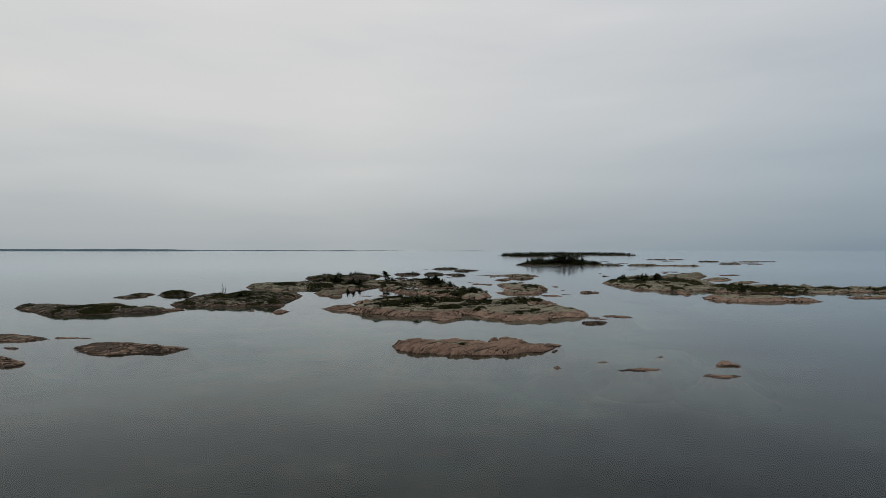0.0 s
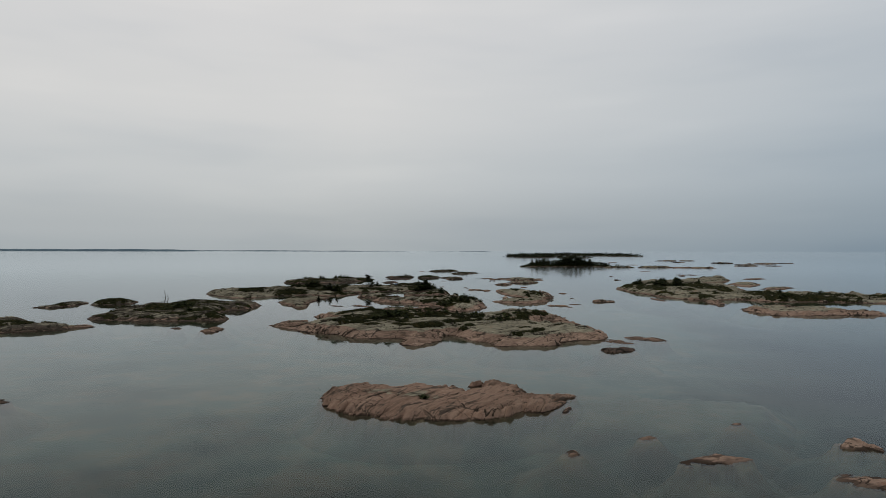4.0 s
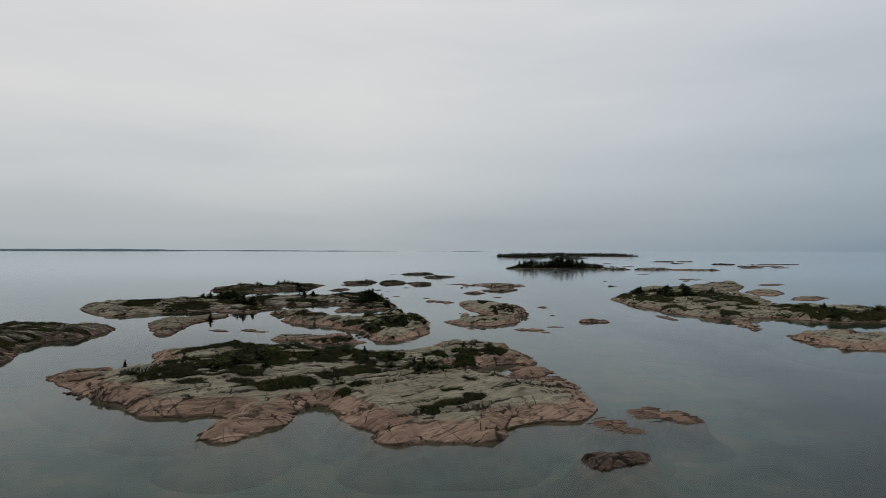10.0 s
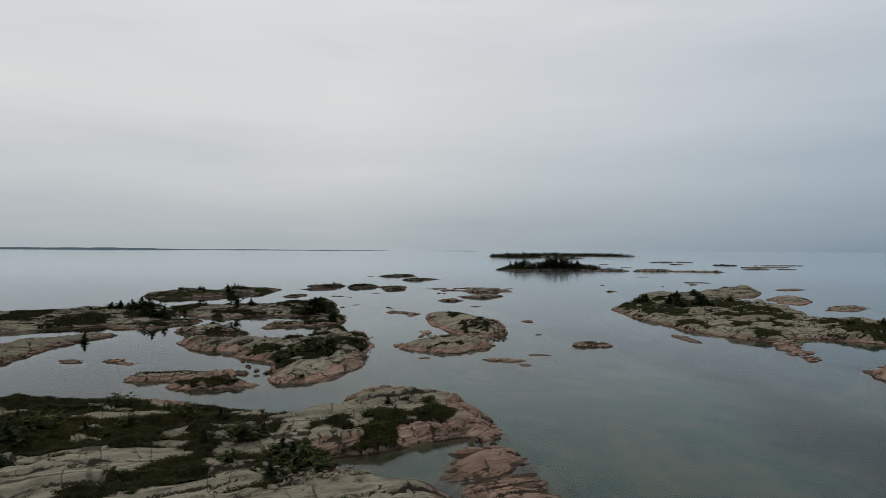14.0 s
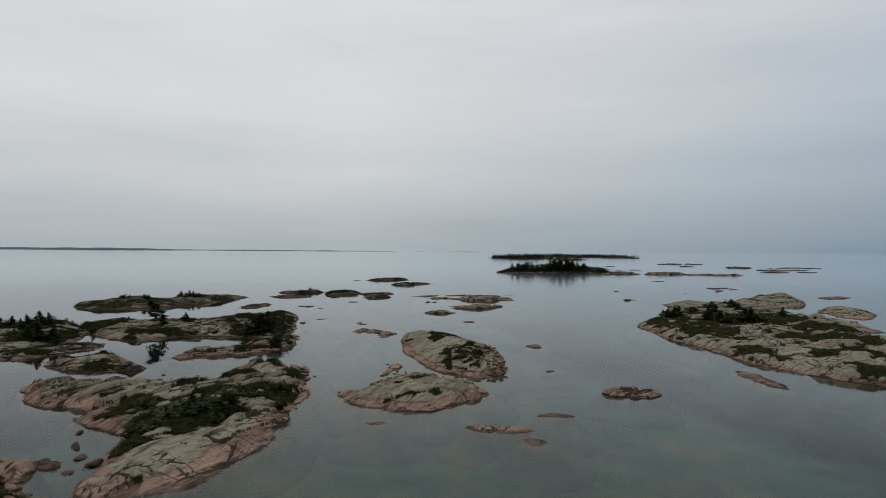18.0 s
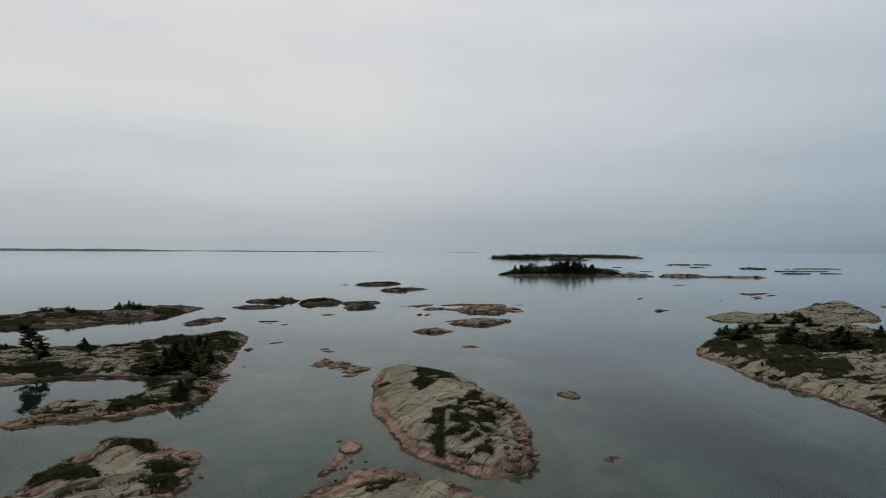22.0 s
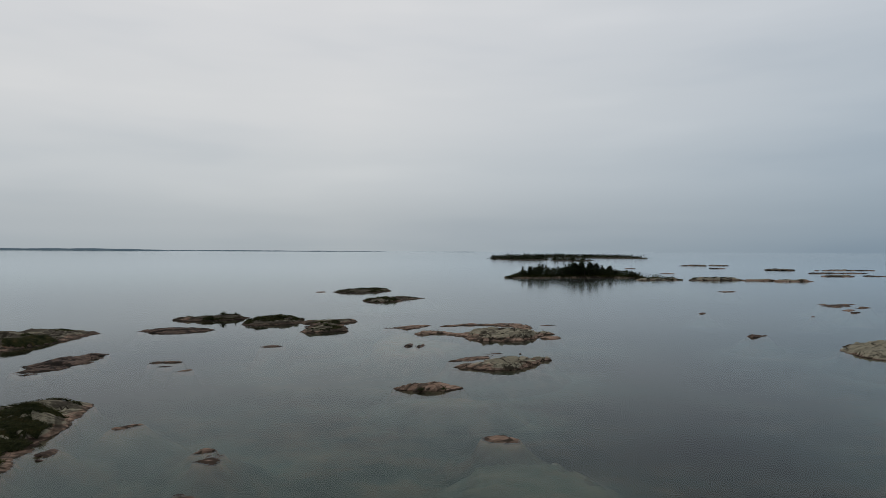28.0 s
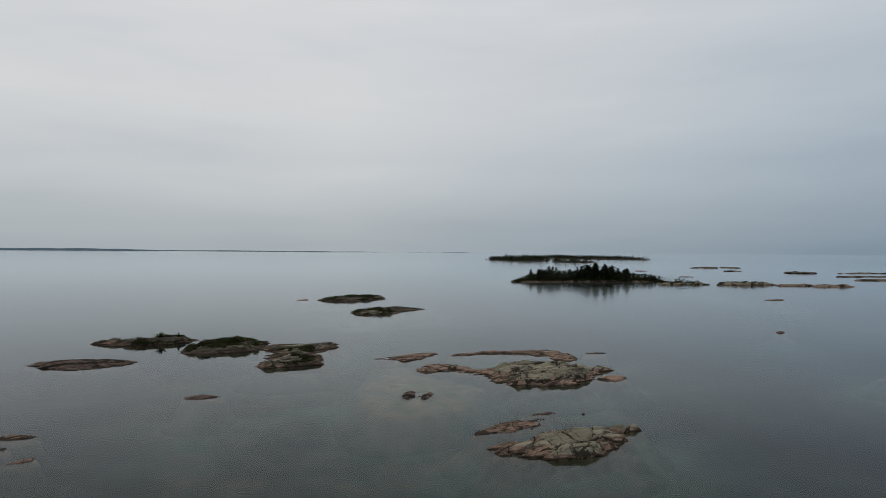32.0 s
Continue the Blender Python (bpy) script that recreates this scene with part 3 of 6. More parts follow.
PLAN["N1"] = (2, [
    [(30.1, 381.5), (31, 386), (30.6, 390.4), (31.4, 396), (34.2, 399.8), (37.4, 398.6), (41, 395), (45.1, 390), (48.1, 385.5), (49.4, 378), (51.2, 372.6), (53.4, 370.1), (54, 364.1), (54.8, 355), (54.1, 346.3), (54.5, 344.2), (53, 338.4), (50.4, 336.6), (48.7, 335.2), (47, 335.2), (44.1, 337.3), (40.6, 341.5), (37.8, 345), (36.2, 352), (34.1, 357.4), (32.4, 365.3), (31.8, 372.8)],
])
PLAN["N2"] = (1.7, [
    [(23.8, 321.5), (27.9, 325.4), (33.3, 329.6), (37.1, 333.5), (42.2, 330.9), (47.1, 329.3), (48, 327.5), (49.5, 321.2), (45.7, 316.6), (43, 313.7), (38.9, 310.2), (33, 311.7), (27.6, 314.9)],
    [(28.1, 328.8), (30.5, 332.3), (32.5, 334.2), (34.3, 337.8), (37.3, 338.9), (39.2, 336.8), (41.7, 334.9), (44, 333.9), (46.2, 331.1), (43.9, 323), (30.5, 322.8)],
])
PLAN["N3"] = (1, [
    [(30.5, 344.8), (31.1, 347.2), (33, 347.5), (33.7, 344.9), (32.3, 342.8)],
])
PLAN["N4"] = (0.3, [
    [(29.7, 336.3), (30.6, 341.4), (31.4, 342.8), (32, 341.4), (31.4, 337.1), (30.5, 335.4)],
])
PLAN["N5"] = (0.5, [
    [(16, 398.8), (15.8, 402.6), (16.2, 407.3), (18.1, 407.8), (20.3, 404.5), (20.5, 401), (19.6, 398.9), (18.2, 397.6)],
])
PLAN["N5b"] = (0.55, [
    [(19.5, 396.5), (20.6, 402.7), (23.2, 401.9), (25.1, 399), (27.8, 397.8), (28.5, 394.7), (27.3, 391), (26.7, 387.3), (24, 388.3), (23.5, 393.1), (21.3, 395.3)],
])
PLAN["N7"] = (0.5, [
    [(61.6, 374.3), (63.6, 376.1), (65.8, 374.9), (65.1, 370.4), (62.7, 371.1)],
])
PLAN["N8"] = (0.2, [
    [(61.3, 341.9), (63.2, 343.1), (63.8, 342.3), (61.9, 340.7)],
])
PLAN["N9"] = (0.5, [
    [(44.4, 302.8), (47.4, 303.9), (54.1, 302.4), (53.4, 300.2), (50.1, 299.9), (46.5, 301)],
])
PLAN["N10"] = (0.2, [
    [(54.4, 308.8), (58.1, 310.5), (61.2, 308.4), (58, 307.7)],
])
PLAN["N11"] = (0.2, [
    [(51.3, 298), (54.8, 297.6), (54.1, 295.5), (52.3, 294.8)],
])
PLAN["N12"] = (0.9, [
    [(67.6, 324.3), (71, 326.4), (75.1, 324.4), (77.4, 323.4), (74.6, 319.8), (70.2, 320.4)],
])
PLAN["N13"] = (0.25, [
    [(99.3, 345), (102, 340.8), (101.8, 328.5), (101.1, 326.4), (98.1, 328.9), (97.8, 338.7)],
])
PLAN["N14"] = (0.22, [
    [(30.7, 304.3), (33.7, 305.1), (34.5, 304.4), (32.7, 303.3)],
])
PLAN["S6"] = (0.28, [
    [(46.9, 425.6), (49.4, 427.3), (52.4, 426.1), (51.8, 423.9), (48.3, 423.4)],
])
PLAN["S5"] = (0.22, [
    [(12.4, 421.7), (13.4, 423.6), (15.9, 421.2), (17.7, 417.2), (16.9, 415.5), (14.3, 418.2)],
])
PLAN["S7"] = (0.35, [
    [(-1.6, 427.6), (0.1, 430.7), (2.7, 432.5), (2.1, 429.7)],
])
PLAN["S9"] = (0.6, [
    [(-4.2, 418.9), (-3.8, 420.8), (-2.5, 421.6), (-1.9, 419.3), (-2.4, 417.5)],
])
PLAN["O2"] = (1, [
    [(189.6, 473), (213.9, 497.9), (211.9, 478.8), (206.4, 458), (189.6, 439.6), (184.2, 447.6)],
])
PLAN["O3"] = (0.5, [
    [(230.2, 543.3), (250.2, 558.5), (256.2, 550.8), (236.6, 533.8)],
])
PLAN["O4"] = (0.6, [
    [(184.7, 419.2), (209.1, 443.8), (214.8, 430.7), (192.5, 410.7)],
])
PLAN["O5"] = (0.5, [
    [(121.7, 338.8), (126.6, 334), (116.7, 302.9), (113.1, 300.8), (114.2, 313.7), (116, 324.7)],
])
PLAN["O7"] = (1.2, [
    [(115.4, 288.5), (122, 297), (135, 301), (147, 293), (153, 289), (158.5, 278), (161, 269), (150, 266.5), (141, 269), (129, 266.5), (117.5, 267), (115.8, 276)],
])
PLAN["Q"] = (2.3, [
    [(-46.8, 232.8), (-44.2, 234.5), (-41.8, 237.3), (-35.5, 237.4), (-32.9, 236.4), (-26.7, 239.1), (-18, 244.4), (-11.2, 248), (-1.4, 250.4), (4.2, 245.3), (12.8, 248.2), (19.5, 253.2), (24.7, 257.1), (32.6, 255), (38.7, 256), (40.3, 254.1), (43.6, 247.6), (40.8, 247), (34.5, 247), (24, 240), (24, 234), (30, 231), (36.5, 231.5), (39, 224.5), (47.4, 223.9), (46.9, 219.3), (47.4, 212.5), (45.1, 207.8), (43.5, 205), (38.4, 205.6), (33.9, 202.5), (33.3, 196.9), (29.9, 195.5), (24.7, 195.8), (19.3, 194), (16.7, 196.2), (16.9, 200.8), (12.7, 203.2), (10, 208.4), (8.3, 213.5), (5.4, 212.5), (3.9, 208.3), (4.7, 204.1), (2.6, 201.1), (2, 198.1), (0, 194.6), (-3.5, 195), (-5.5, 196.7), (-4.6, 203.9), (-3.9, 206.5), (-11.1, 206.8), (-16, 207), (-20, 209.1), (-21.3, 213.5), (-31.2, 218), (-36.3, 223)],
    [(-39.4, 257.3), (-34.6, 258.1), (-27.1, 259.1), (-27.2, 262.3), (-19.1, 262.9), (-10.2, 264.1), (-2.7, 264.3), (4, 258.6), (12.9, 258.9), (19.5, 257.5), (22.4, 262.4), (26.8, 265.1), (33.5, 264.8), (37.3, 264), (40.1, 262.9), (41.8, 259.6), (44.3, 251.2), (42.7, 246.4), (29.8, 239.5), (10, 233.4), (-16.7, 232.8), (-28.7, 239.5)],
    [(18.2, 259.3), (19.9, 262.5), (22.6, 267.4), (25.1, 269.6), (28.2, 270.2), (33.1, 270.9), (35.1, 270.3), (38.3, 267.6), (40.4, 264.6), (41.4, 259.6), (39.6, 252.6), (21.7, 252.4)],
    [(22.7, 260.4), (25, 265.6), (29.8, 266.2), (35.4, 266.4), (38.6, 265.2), (40.8, 261.6), (41.4, 258.8), (43.6, 250.6), (41.2, 246.1), (39.4, 246.8), (37.5, 248.4), (35.6, 247.4), (34.1, 243.6), (34.2, 241.1), (32.9, 238.7), (29.8, 236.5), (26.3, 237.9), (24.6, 248.2)],
])
PLAN["Q2"] = (0.75, [
    [(40.8, 245), (43.3, 243.7), (45.9, 239.5), (45.8, 233.6), (48.5, 226.6), (47.4, 221), (41, 222), (37.5, 228), (36.8, 233.5), (37.6, 240)],
])
PLAN["R1"] = (0.28, [
    [(51.4, 212.7), (55.1, 215.2), (58.6, 210.9), (60.4, 205.6), (56.2, 204.4), (52.1, 205.7)],
])
PLAN["R2"] = (0.22, [
    [(44.4, 205.3), (47.4, 208.1), (49.8, 203), (50.2, 198.5), (46.8, 200.1), (44.8, 203.4)],
])
PLAN["R3"] = (1, [
    [(40, 190.9), (42.8, 192.2), (45.8, 192.5), (46.9, 191), (48.3, 191), (46, 187.8), (42.5, 184.7), (40.9, 186.9)],
])
PLAN["T1"] = (0.2, [
    [(30.8, 115.8), (35.8, 118.6), (40.1, 116.4), (34.3, 113.7)],
])
PLAN["T2"] = (0.5, [
    [(50.3, 121.7), (54.7, 123.2), (55.7, 119.4), (50.7, 117.7)],
])
PLAN["T3"] = (0.18, [
    [(44.2, 111.3), (49.6, 112.8), (52.5, 109), (47, 108)],
])
PLAN["T4"] = (0.4, [
    [(19.4, 118.4), (21, 119.5), (21.8, 118.4), (20.2, 116.7)],
])
PLAN["T5"] = (0.18, [
    [(29.1, 123.8), (31, 125.7), (32.2, 124.5), (30.2, 123.2)],
])
PLAN["T6"] = (0.18, [
    [(42.9, 130.5), (44.9, 131.2), (44, 129.8)],
])
PLAN["V1"] = (0.6, [
    [(126, 522.2), (132.1, 525.3), (135.6, 525.3), (128.2, 519.5)],
])
PLAN["V2"] = (0.4, [
    [(140.1, 586.8), (143, 589.1), (143.2, 587), (139.3, 582.4)],
])
PLAN["V3"] = (0.3, [
    [(208.7, 625), (225.4, 634.8), (221, 620.1), (207.4, 614)],
])
PLAN["V4"] = (0.3, [
    [(203.4, 596.6), (208.8, 594.6), (198.3, 585.4)],
])
PLAN["X1"] = (1.2, [
    [(171.3, 2158.6), (258.4, 2326.7), (365.2, 2195.6), (302.5, 1884.4), (213.1, 1811.2)],
])
PLAN["X2"] = (1.0, [
    [(302.5, 1884.4), (375.2, 2044.6), (437.3, 1938.3), (359.9, 1730.2), (301.7, 1741.3)],
])
PLAN["X3"] = (1.2, [
    [(262.3, 2733.6), (474.1, 3144.8), (757.8, 3292.3), (784.3, 2860.1), (686.9, 2233), (581.2, 2240.4), (453, 2429.2), (266.8, 2400.6)],
])
PLAN["Z1"] = (-1.6, [
    [(27.9, 147.2), (35.2, 151.8), (45, 150.8), (55.9, 148.9), (51.8, 140.2), (46.1, 132.6), (36.5, 131.7), (26.3, 131.5), (24, 134.9), (25.4, 141.3)],
])
PLAN["Z2"] = (-1.35, [
    [(44.6, 414.8), (48.9, 421.6), (54.2, 421.7), (57, 418.7), (58.8, 413.2), (60.9, 406.5), (51.1, 405.7), (45.9, 406.3)],
])
PLAN["Z3"] = (-1.3, [
    [(57.9, 346.4), (62.5, 351.2), (66.5, 350), (63.8, 338.5), (60.2, 332), (56.6, 333.4)],
])
PLAN["Z4"] = (-1.1, [
    [(34.8, 451.6), (41.3, 451.7), (45.9, 450.9), (53.3, 452.6), (50.7, 447.9), (43.9, 446.1), (35.7, 447.7)],
])
PLAN["Z5"] = (-0.8, [
    [(24.5, 513.3), (29.9, 535.1), (38.1, 520.2), (49.2, 508.1), (40.3, 493), (33, 488.7), (29.3, 488.6)],
])
PLAN["Z6"] = (-1.1, [
    [(43.4, 236.8), (47.9, 242.5), (49.6, 235.2), (48.3, 228.6), (43.5, 227.9)],
])
PLAN["W"] = (1.2, [
    [(95.6, 888.1), (113.2, 886), (131, 889.8), (149, 896.3), (167.3, 899.5), (185.7, 901.1), (204.3, 899.6), (223.2, 903.5), (223.2, 906.4), (204.3, 941.8), (185.7, 942.4), (167.3, 938.6), (149, 944), (131, 929.9), (113.2, 925.7), (95.6, 888.1)],
])
PLAN["W1"] = (1.4, [
    [(199.2, 856.4), (205.2, 855.5), (211.2, 856.6), (217.2, 858.3), (223.2, 858), (229.3, 859), (235.3, 860.6), (241.4, 861.6), (241.4, 861.5), (235.3, 873.8), (229.3, 877.3), (223.2, 886.8), (217.2, 876.3), (211.2, 877.1), (205.2, 869.3), (199.2, 856.1)],
])
PLAN["W2"] = (1.9, [
    [(242.3, 857.3), (249.3, 857.6), (256.4, 859), (263.4, 860.6), (270.5, 859.7), (277.7, 860.5), (284.8, 862.1), (292, 863.4), (292, 863.9), (284.8, 871.8), (277.7, 881.3), (270.5, 883.7), (263.4, 873.1), (256.4, 875.6), (249.3, 870.5), (242.3, 857.5)],
])
PLAN["W3"] = (1.4, [
    [(283.3, 850.7), (288, 852.2), (292.7, 852.4), (297.5, 851.8), (302.2, 853.5), (307, 853.2), (311.7, 854.9), (316.5, 855.7), (316.5, 855.4), (311.7, 862.5), (307, 868.7), (302.2, 864.9), (297.5, 861.6), (292.7, 861.2), (288, 860.2), (283.3, 851.3)],
])
PLAN["W8"] = (1.6, [
    [(305.1, 843.4), (310.1, 843.1), (315.1, 843.8), (320.1, 844), (325.1, 845.1), (330.1, 845.1), (335.1, 846.3), (340.1, 847.8), (340.1, 847.6), (335.1, 853.3), (330.1, 854.3), (325.1, 855.7), (320.1, 855), (315.1, 852), (310.1, 849.4), (305.1, 843.3)],
])
PLAN["W4"] = (1.5, [
    [(425, 1357.3), (438.6, 1361.8), (452.3, 1364.5), (466, 1368.1), (479.9, 1371.9), (493.9, 1374.8), (508, 1378.8), (522.3, 1382.5), (522.3, 1383.5), (508, 1388.9), (493.9, 1394.5), (479.9, 1388), (466, 1382.4), (452.3, 1380.4), (438.6, 1372), (425, 1357.8)],
])
PLAN["W9"] = (1, [
    [(415.5, 1210.3), (422, 1210.6), (428.6, 1213.2), (435.1, 1215.4), (441.8, 1215.3), (448.4, 1217), (455.1, 1219.1), (461.7, 1220.5), (461.7, 1221.1), (455.1, 1231), (448.4, 1237), (441.8, 1234.6), (435.1, 1234.2), (428.6, 1232.6), (422, 1221.3), (415.5, 1210.8)],
])
PLAN["W5"] = (1.5, [
    [(458.9, 1138), (463.6, 1139.6), (468.4, 1141.4), (473.1, 1140.9), (477.9, 1141.5), (482.7, 1143.7), (487.5, 1142.9), (492.3, 1145.3), (492.3, 1145.9), (487.5, 1157.6), (482.7, 1165.1), (477.9, 1168.7), (473.1, 1166.4), (468.4, 1156.2), (463.6, 1155.5), (458.9, 1139.2)],
])
PLAN["W10"] = (0.8, [
    [(498.9, 1137.1), (513.5, 1139.6), (528.3, 1142.7), (543.2, 1145.8), (558.2, 1148.3), (573.3, 1151.4), (588.5, 1154.7), (603.9, 1158.4), (603.9, 1158.1), (588.5, 1163.4), (573.3, 1159.2), (558.2, 1163.3), (543.2, 1159.6), (528.3, 1154), (513.5, 1148.9), (498.9, 1137.4)],
])
PLAN["W6"] = (0.8, [
    [(440.5, 1031.8), (451.7, 1034.7), (463, 1035.5), (474.4, 1038.2), (485.9, 1039.9), (497.4, 1042.3), (509, 1044.6), (520.7, 1045.3), (520.7, 1046.3), (509, 1051.1), (497.4, 1051.8), (485.9, 1052.5), (474.4, 1047.6), (463, 1048.3), (451.7, 1040.1), (440.5, 1032.7)],
])
PLAN["W7"] = (0.9, [
    [(401.1, 949.3), (411.8, 949.9), (422.5, 952.6), (433.4, 953.6), (444.2, 955.9), (455.2, 957.1), (466.2, 959.2), (477.3, 960.3), (477.3, 960.8), (466.2, 968.8), (455.2, 965.5), (444.2, 969.5), (433.4, 968.7), (422.5, 962.9), (411.8, 957.7), (401.1, 949.5)],
])
PLAN["W11"] = (0.6, [
    [(270.5, 1003.8), (272.8, 1003.6), (275.1, 1003.6), (277.5, 1004.4), (279.8, 1004.5), (282.1, 1005.4), (284.5, 1005.3), (286.8, 1006), (286.8, 1006.3), (284.5, 1010.6), (282.1, 1013.8), (279.8, 1014.7), (277.5, 1015.9), (275.1, 1011.7), (272.8, 1008.2), (270.5, 1003.5)],
])
PLAN["W12"] = (0.6, [
    [(285.9, 1180.4), (288.2, 1181.6), (290.6, 1181.6), (293, 1182.2), (295.4, 1182.6), (297.8, 1183.1), (300.2, 1183.8), (302.6, 1184.1), (302.6, 1185.4), (300.2, 1195.7), (297.8, 1196.5), (295.4, 1194.8), (293, 1194.3), (290.6, 1197.3), (288.2, 1188.4), (285.9, 1181.7)],
])
PLAN["O8"] = (1.2, [
    [(138.9, 500.1), (153.1, 513.2), (159.3, 508.1), (173.4, 506.8), (157.7, 476.5), (145.1, 479.1), (135.8, 487)],
])
PLAN["O"] = (1.7, [
    [(102.2, 419.4), (110.1, 432.6), (122.8, 451.5), (137.9, 471.7), (175.9, 511.2), (197, 540.8), (221.9, 557.5), (220.2, 535.7), (205, 505), (188, 478), (171.5, 462), (171.5, 451), (176, 440), (173, 405), (164, 404), (158.5, 390), (164, 381), (176, 378), (195, 367), (225, 357), (262, 347), (262, 331), (235, 327), (217, 332), (198, 322), (187, 315.5), (176, 325), (160, 325.5), (151, 322.5), (145, 328), (136, 337), (127, 335.5), (122.5, 320), (119, 330), (112.5, 337.5), (106.8, 350.5), (105.6, 358.8), (104.5, 371.3), (103.1, 378.7), (101.5, 387.2), (101.7, 396.7), (101.5, 406.4)],
])
PLAN["O9"] = (0.7, [
    [(181, 285), (186, 297), (200, 304), (224, 309), (228, 296), (206, 289), (193, 287)],
])
PLAN["J8"] = (0.6, [
    [(64.3, 551.2), (68.7, 546.9), (70.1, 535.6), (65.1, 533.8), (63.5, 543.4)],
])
PLAN["J9"] = (0.45, [
    [(42.9, 522.4), (47.4, 525.3), (51, 523.6), (50, 518.5), (44.7, 520.4)],
])
PLAN["U1"] = (0.2, [
    [(210.3, 628.9), (216.9, 634.7), (215.9, 629.3), (209.9, 623.7)],
])
PLAN["U2"] = (0.2, [
    [(209, 618.6), (216.1, 624.1), (216.8, 619.1), (208.9, 611.5)],
])
PLAN["U3"] = (0.25, [
    [(222.8, 632.4), (228.6, 635.5), (228.1, 630), (221.1, 624.4)],
])
PLAN["U4"] = (0.2, [
    [(203.1, 600.1), (211.6, 607.1), (209.4, 600.5), (202.8, 595.9)],
])
PLAN["U5"] = (0.2, [
    [(217.2, 614.3), (226.7, 622.2), (224.9, 614.8), (216.2, 607.4)],
])
PLAN["U6"] = (0.2, [
    [(176.3, 575.8), (178.6, 577.6), (176.9, 574.1), (174.7, 572.3)],
])
PLAN["U7"] = (0.2, [
    [(202.4, 715.7), (212.7, 726.1), (217.8, 721.7), (206.9, 707)],
])
POOLS = {}
POOLS["Q"] = [[(22.6, 239), (29.6, 241.8), (34.8, 245.5), (40.5, 247.5), (42, 245), (38, 239.3), (36.8, 233.4), (34.4, 231.8), (29.7, 231.7), (25, 233.5)], [(2.3, 265.0), (9.2, 261.7), (15.8, 257.8), (18.5, 260.0), (20.8, 265.4), (17.6, 269.0), (2.7, 268.6)]]
POOLS["J1"] = [[(48.8, 534.0), (54.2, 537.6), (61.6, 542.4), (64.3, 541.6), (62.2, 537.1), (53.7, 532.6)]]
POOLS["S"] = [[(8.3, 151.7), (11.1, 152.2), (13.1, 151.3), (12.1, 149.0), (9.1, 148.5)]]
POOLS["O"] = [[(176.9, 480.5), (189.5, 489.6), (201.1, 486.6), (183.9, 462.9), (174.2, 463.9)]]
BOULDERS = []
BOULDERS += [(51.4, 361.1, 1.23), (50.9, 362.6, 1.25), (53.2, 339.6, 1.3), (50, 346.4, 0.91), (50.9, 360.9, 1), (52.6, 339.6, 0.75), (50.3, 343.9, 1.34), (52.6, 337.8, 0.64), (51.8, 342.8, 1.1), (49.9, 348.2, 0.73), (52.8, 353.8, 1.72), (51.1, 337.7, 1.33), (52.1, 350.1, 1.3), (52.5, 358.8, 1.09), (50.3, 346.5, 1.11)]
BOULDERS += [(50.1, 350.1, 0.87), (53.4, 354.6, 1.1), (50.9, 337.2, 0.64), (49.8, 356.3, 1.59), (53.5, 356, 1.09), (49.9, 348.7, 0.69), (51.7, 337.4, 1.43), (51.5, 339.2, 0.84), (50, 349.1, 0.79), (51.8, 361.3, 1.96), (52.3, 357.1, 0.78), (49.9, 358.5, 1.53), (51, 363.6, 1.38), (53.8, 350.3, 1.74), (52.5, 355.8, 1.18)]
BOULDERS += [(53.8, 347.6, 0.67), (51, 355.8, 0.94), (50.9, 363.2, 1.93), (50.1, 337.3, 1.15), (52.7, 341, 1.06), (50, 356.9, 1.73), (50.3, 343.1, 1.39), (51.6, 339.3, 1.06), (52.1, 342.4, 0.86), (53.9, 342.9, 0.64), (53.9, 342.9, 0.66), (51.4, 340.9, 1.47), (52.6, 340, 1.41), (51, 337.8, 0.74), (53.5, 352.8, 1.68)]
BOULDERS += [(53.5, 348.4, 1.2), (52.4, 347.8, 1.55), (50.2, 340.4, 1.07), (52.4, 351.1, 1.53), (51.4, 356.1, 1.27), (50.4, 338.2, 1.28), (50.5, 353.7, 1.63), (50.5, 339.6, 0.73), (49.6, 347.6, 0.99), (50.8, 337.2, 1.2), (52.1, 347.9, 1.39), (53.3, 362.2, 1.06), (51.9, 342.6, 1.2), (50.4, 337.1, 0.83), (52.9, 339.9, 1.16)]
BOULDERS += [(52.7, 359.6, 1.67), (50.5, 343, 0.73), (50.2, 359.4, 1.71), (50.8, 345.3, 0.97), (51.3, 353.8, 0.71), (52.7, 339.6, 1.34), (52.3, 347.6, 1.24), (53.4, 340.6, 1.51), (52, 340.9, 1.18), (51.2, 337.4, 1.2), (51.4, 356.2, 1.08), (50.3, 339.2, 0.83), (49.7, 346.3, 1.34), (53, 351.7, 1.72), (53.1, 353.4, 0.78)]
BOULDERS += [(51.1, 356.5, 1.79), (53.1, 340.2, 0.72), (50.7, 353.8, 1.76), (52.7, 346.1, 1.62), (50.3, 346.8, 0.79), (19.5, 227.4, 0.64), (28.2, 229.3, 0.97), (28.1, 229.2, 0.84), (26, 229.2, 0.84), (23.1, 233.1, 1.14), (22.7, 233.7, 0.6), (27.6, 232.4, 0.76), (26, 228.3, 0.66), (22.2, 231.1, 0.47), (20.3, 228.3, 1.05)]
BOULDERS += [(20.6, 230.2, 0.81), (25.7, 232.9, 1.11), (29.4, 229.3, 1.11), (28.4, 231.5, 1.1), (27.4, 230.1, 0.51), (25.4, 228, 0.65), (25.7, 228.1, 0.86), (21.4, 228.3, 0.93), (22, 228, 0.89), (22.3, 228.4, 1.1), (25.6, 229.3, 0.88), (24.5, 227.5, 0.68), (19.3, 229.1, 0.82), (24.2, 230, 0.63), (25.3, 233.4, 1.24)]
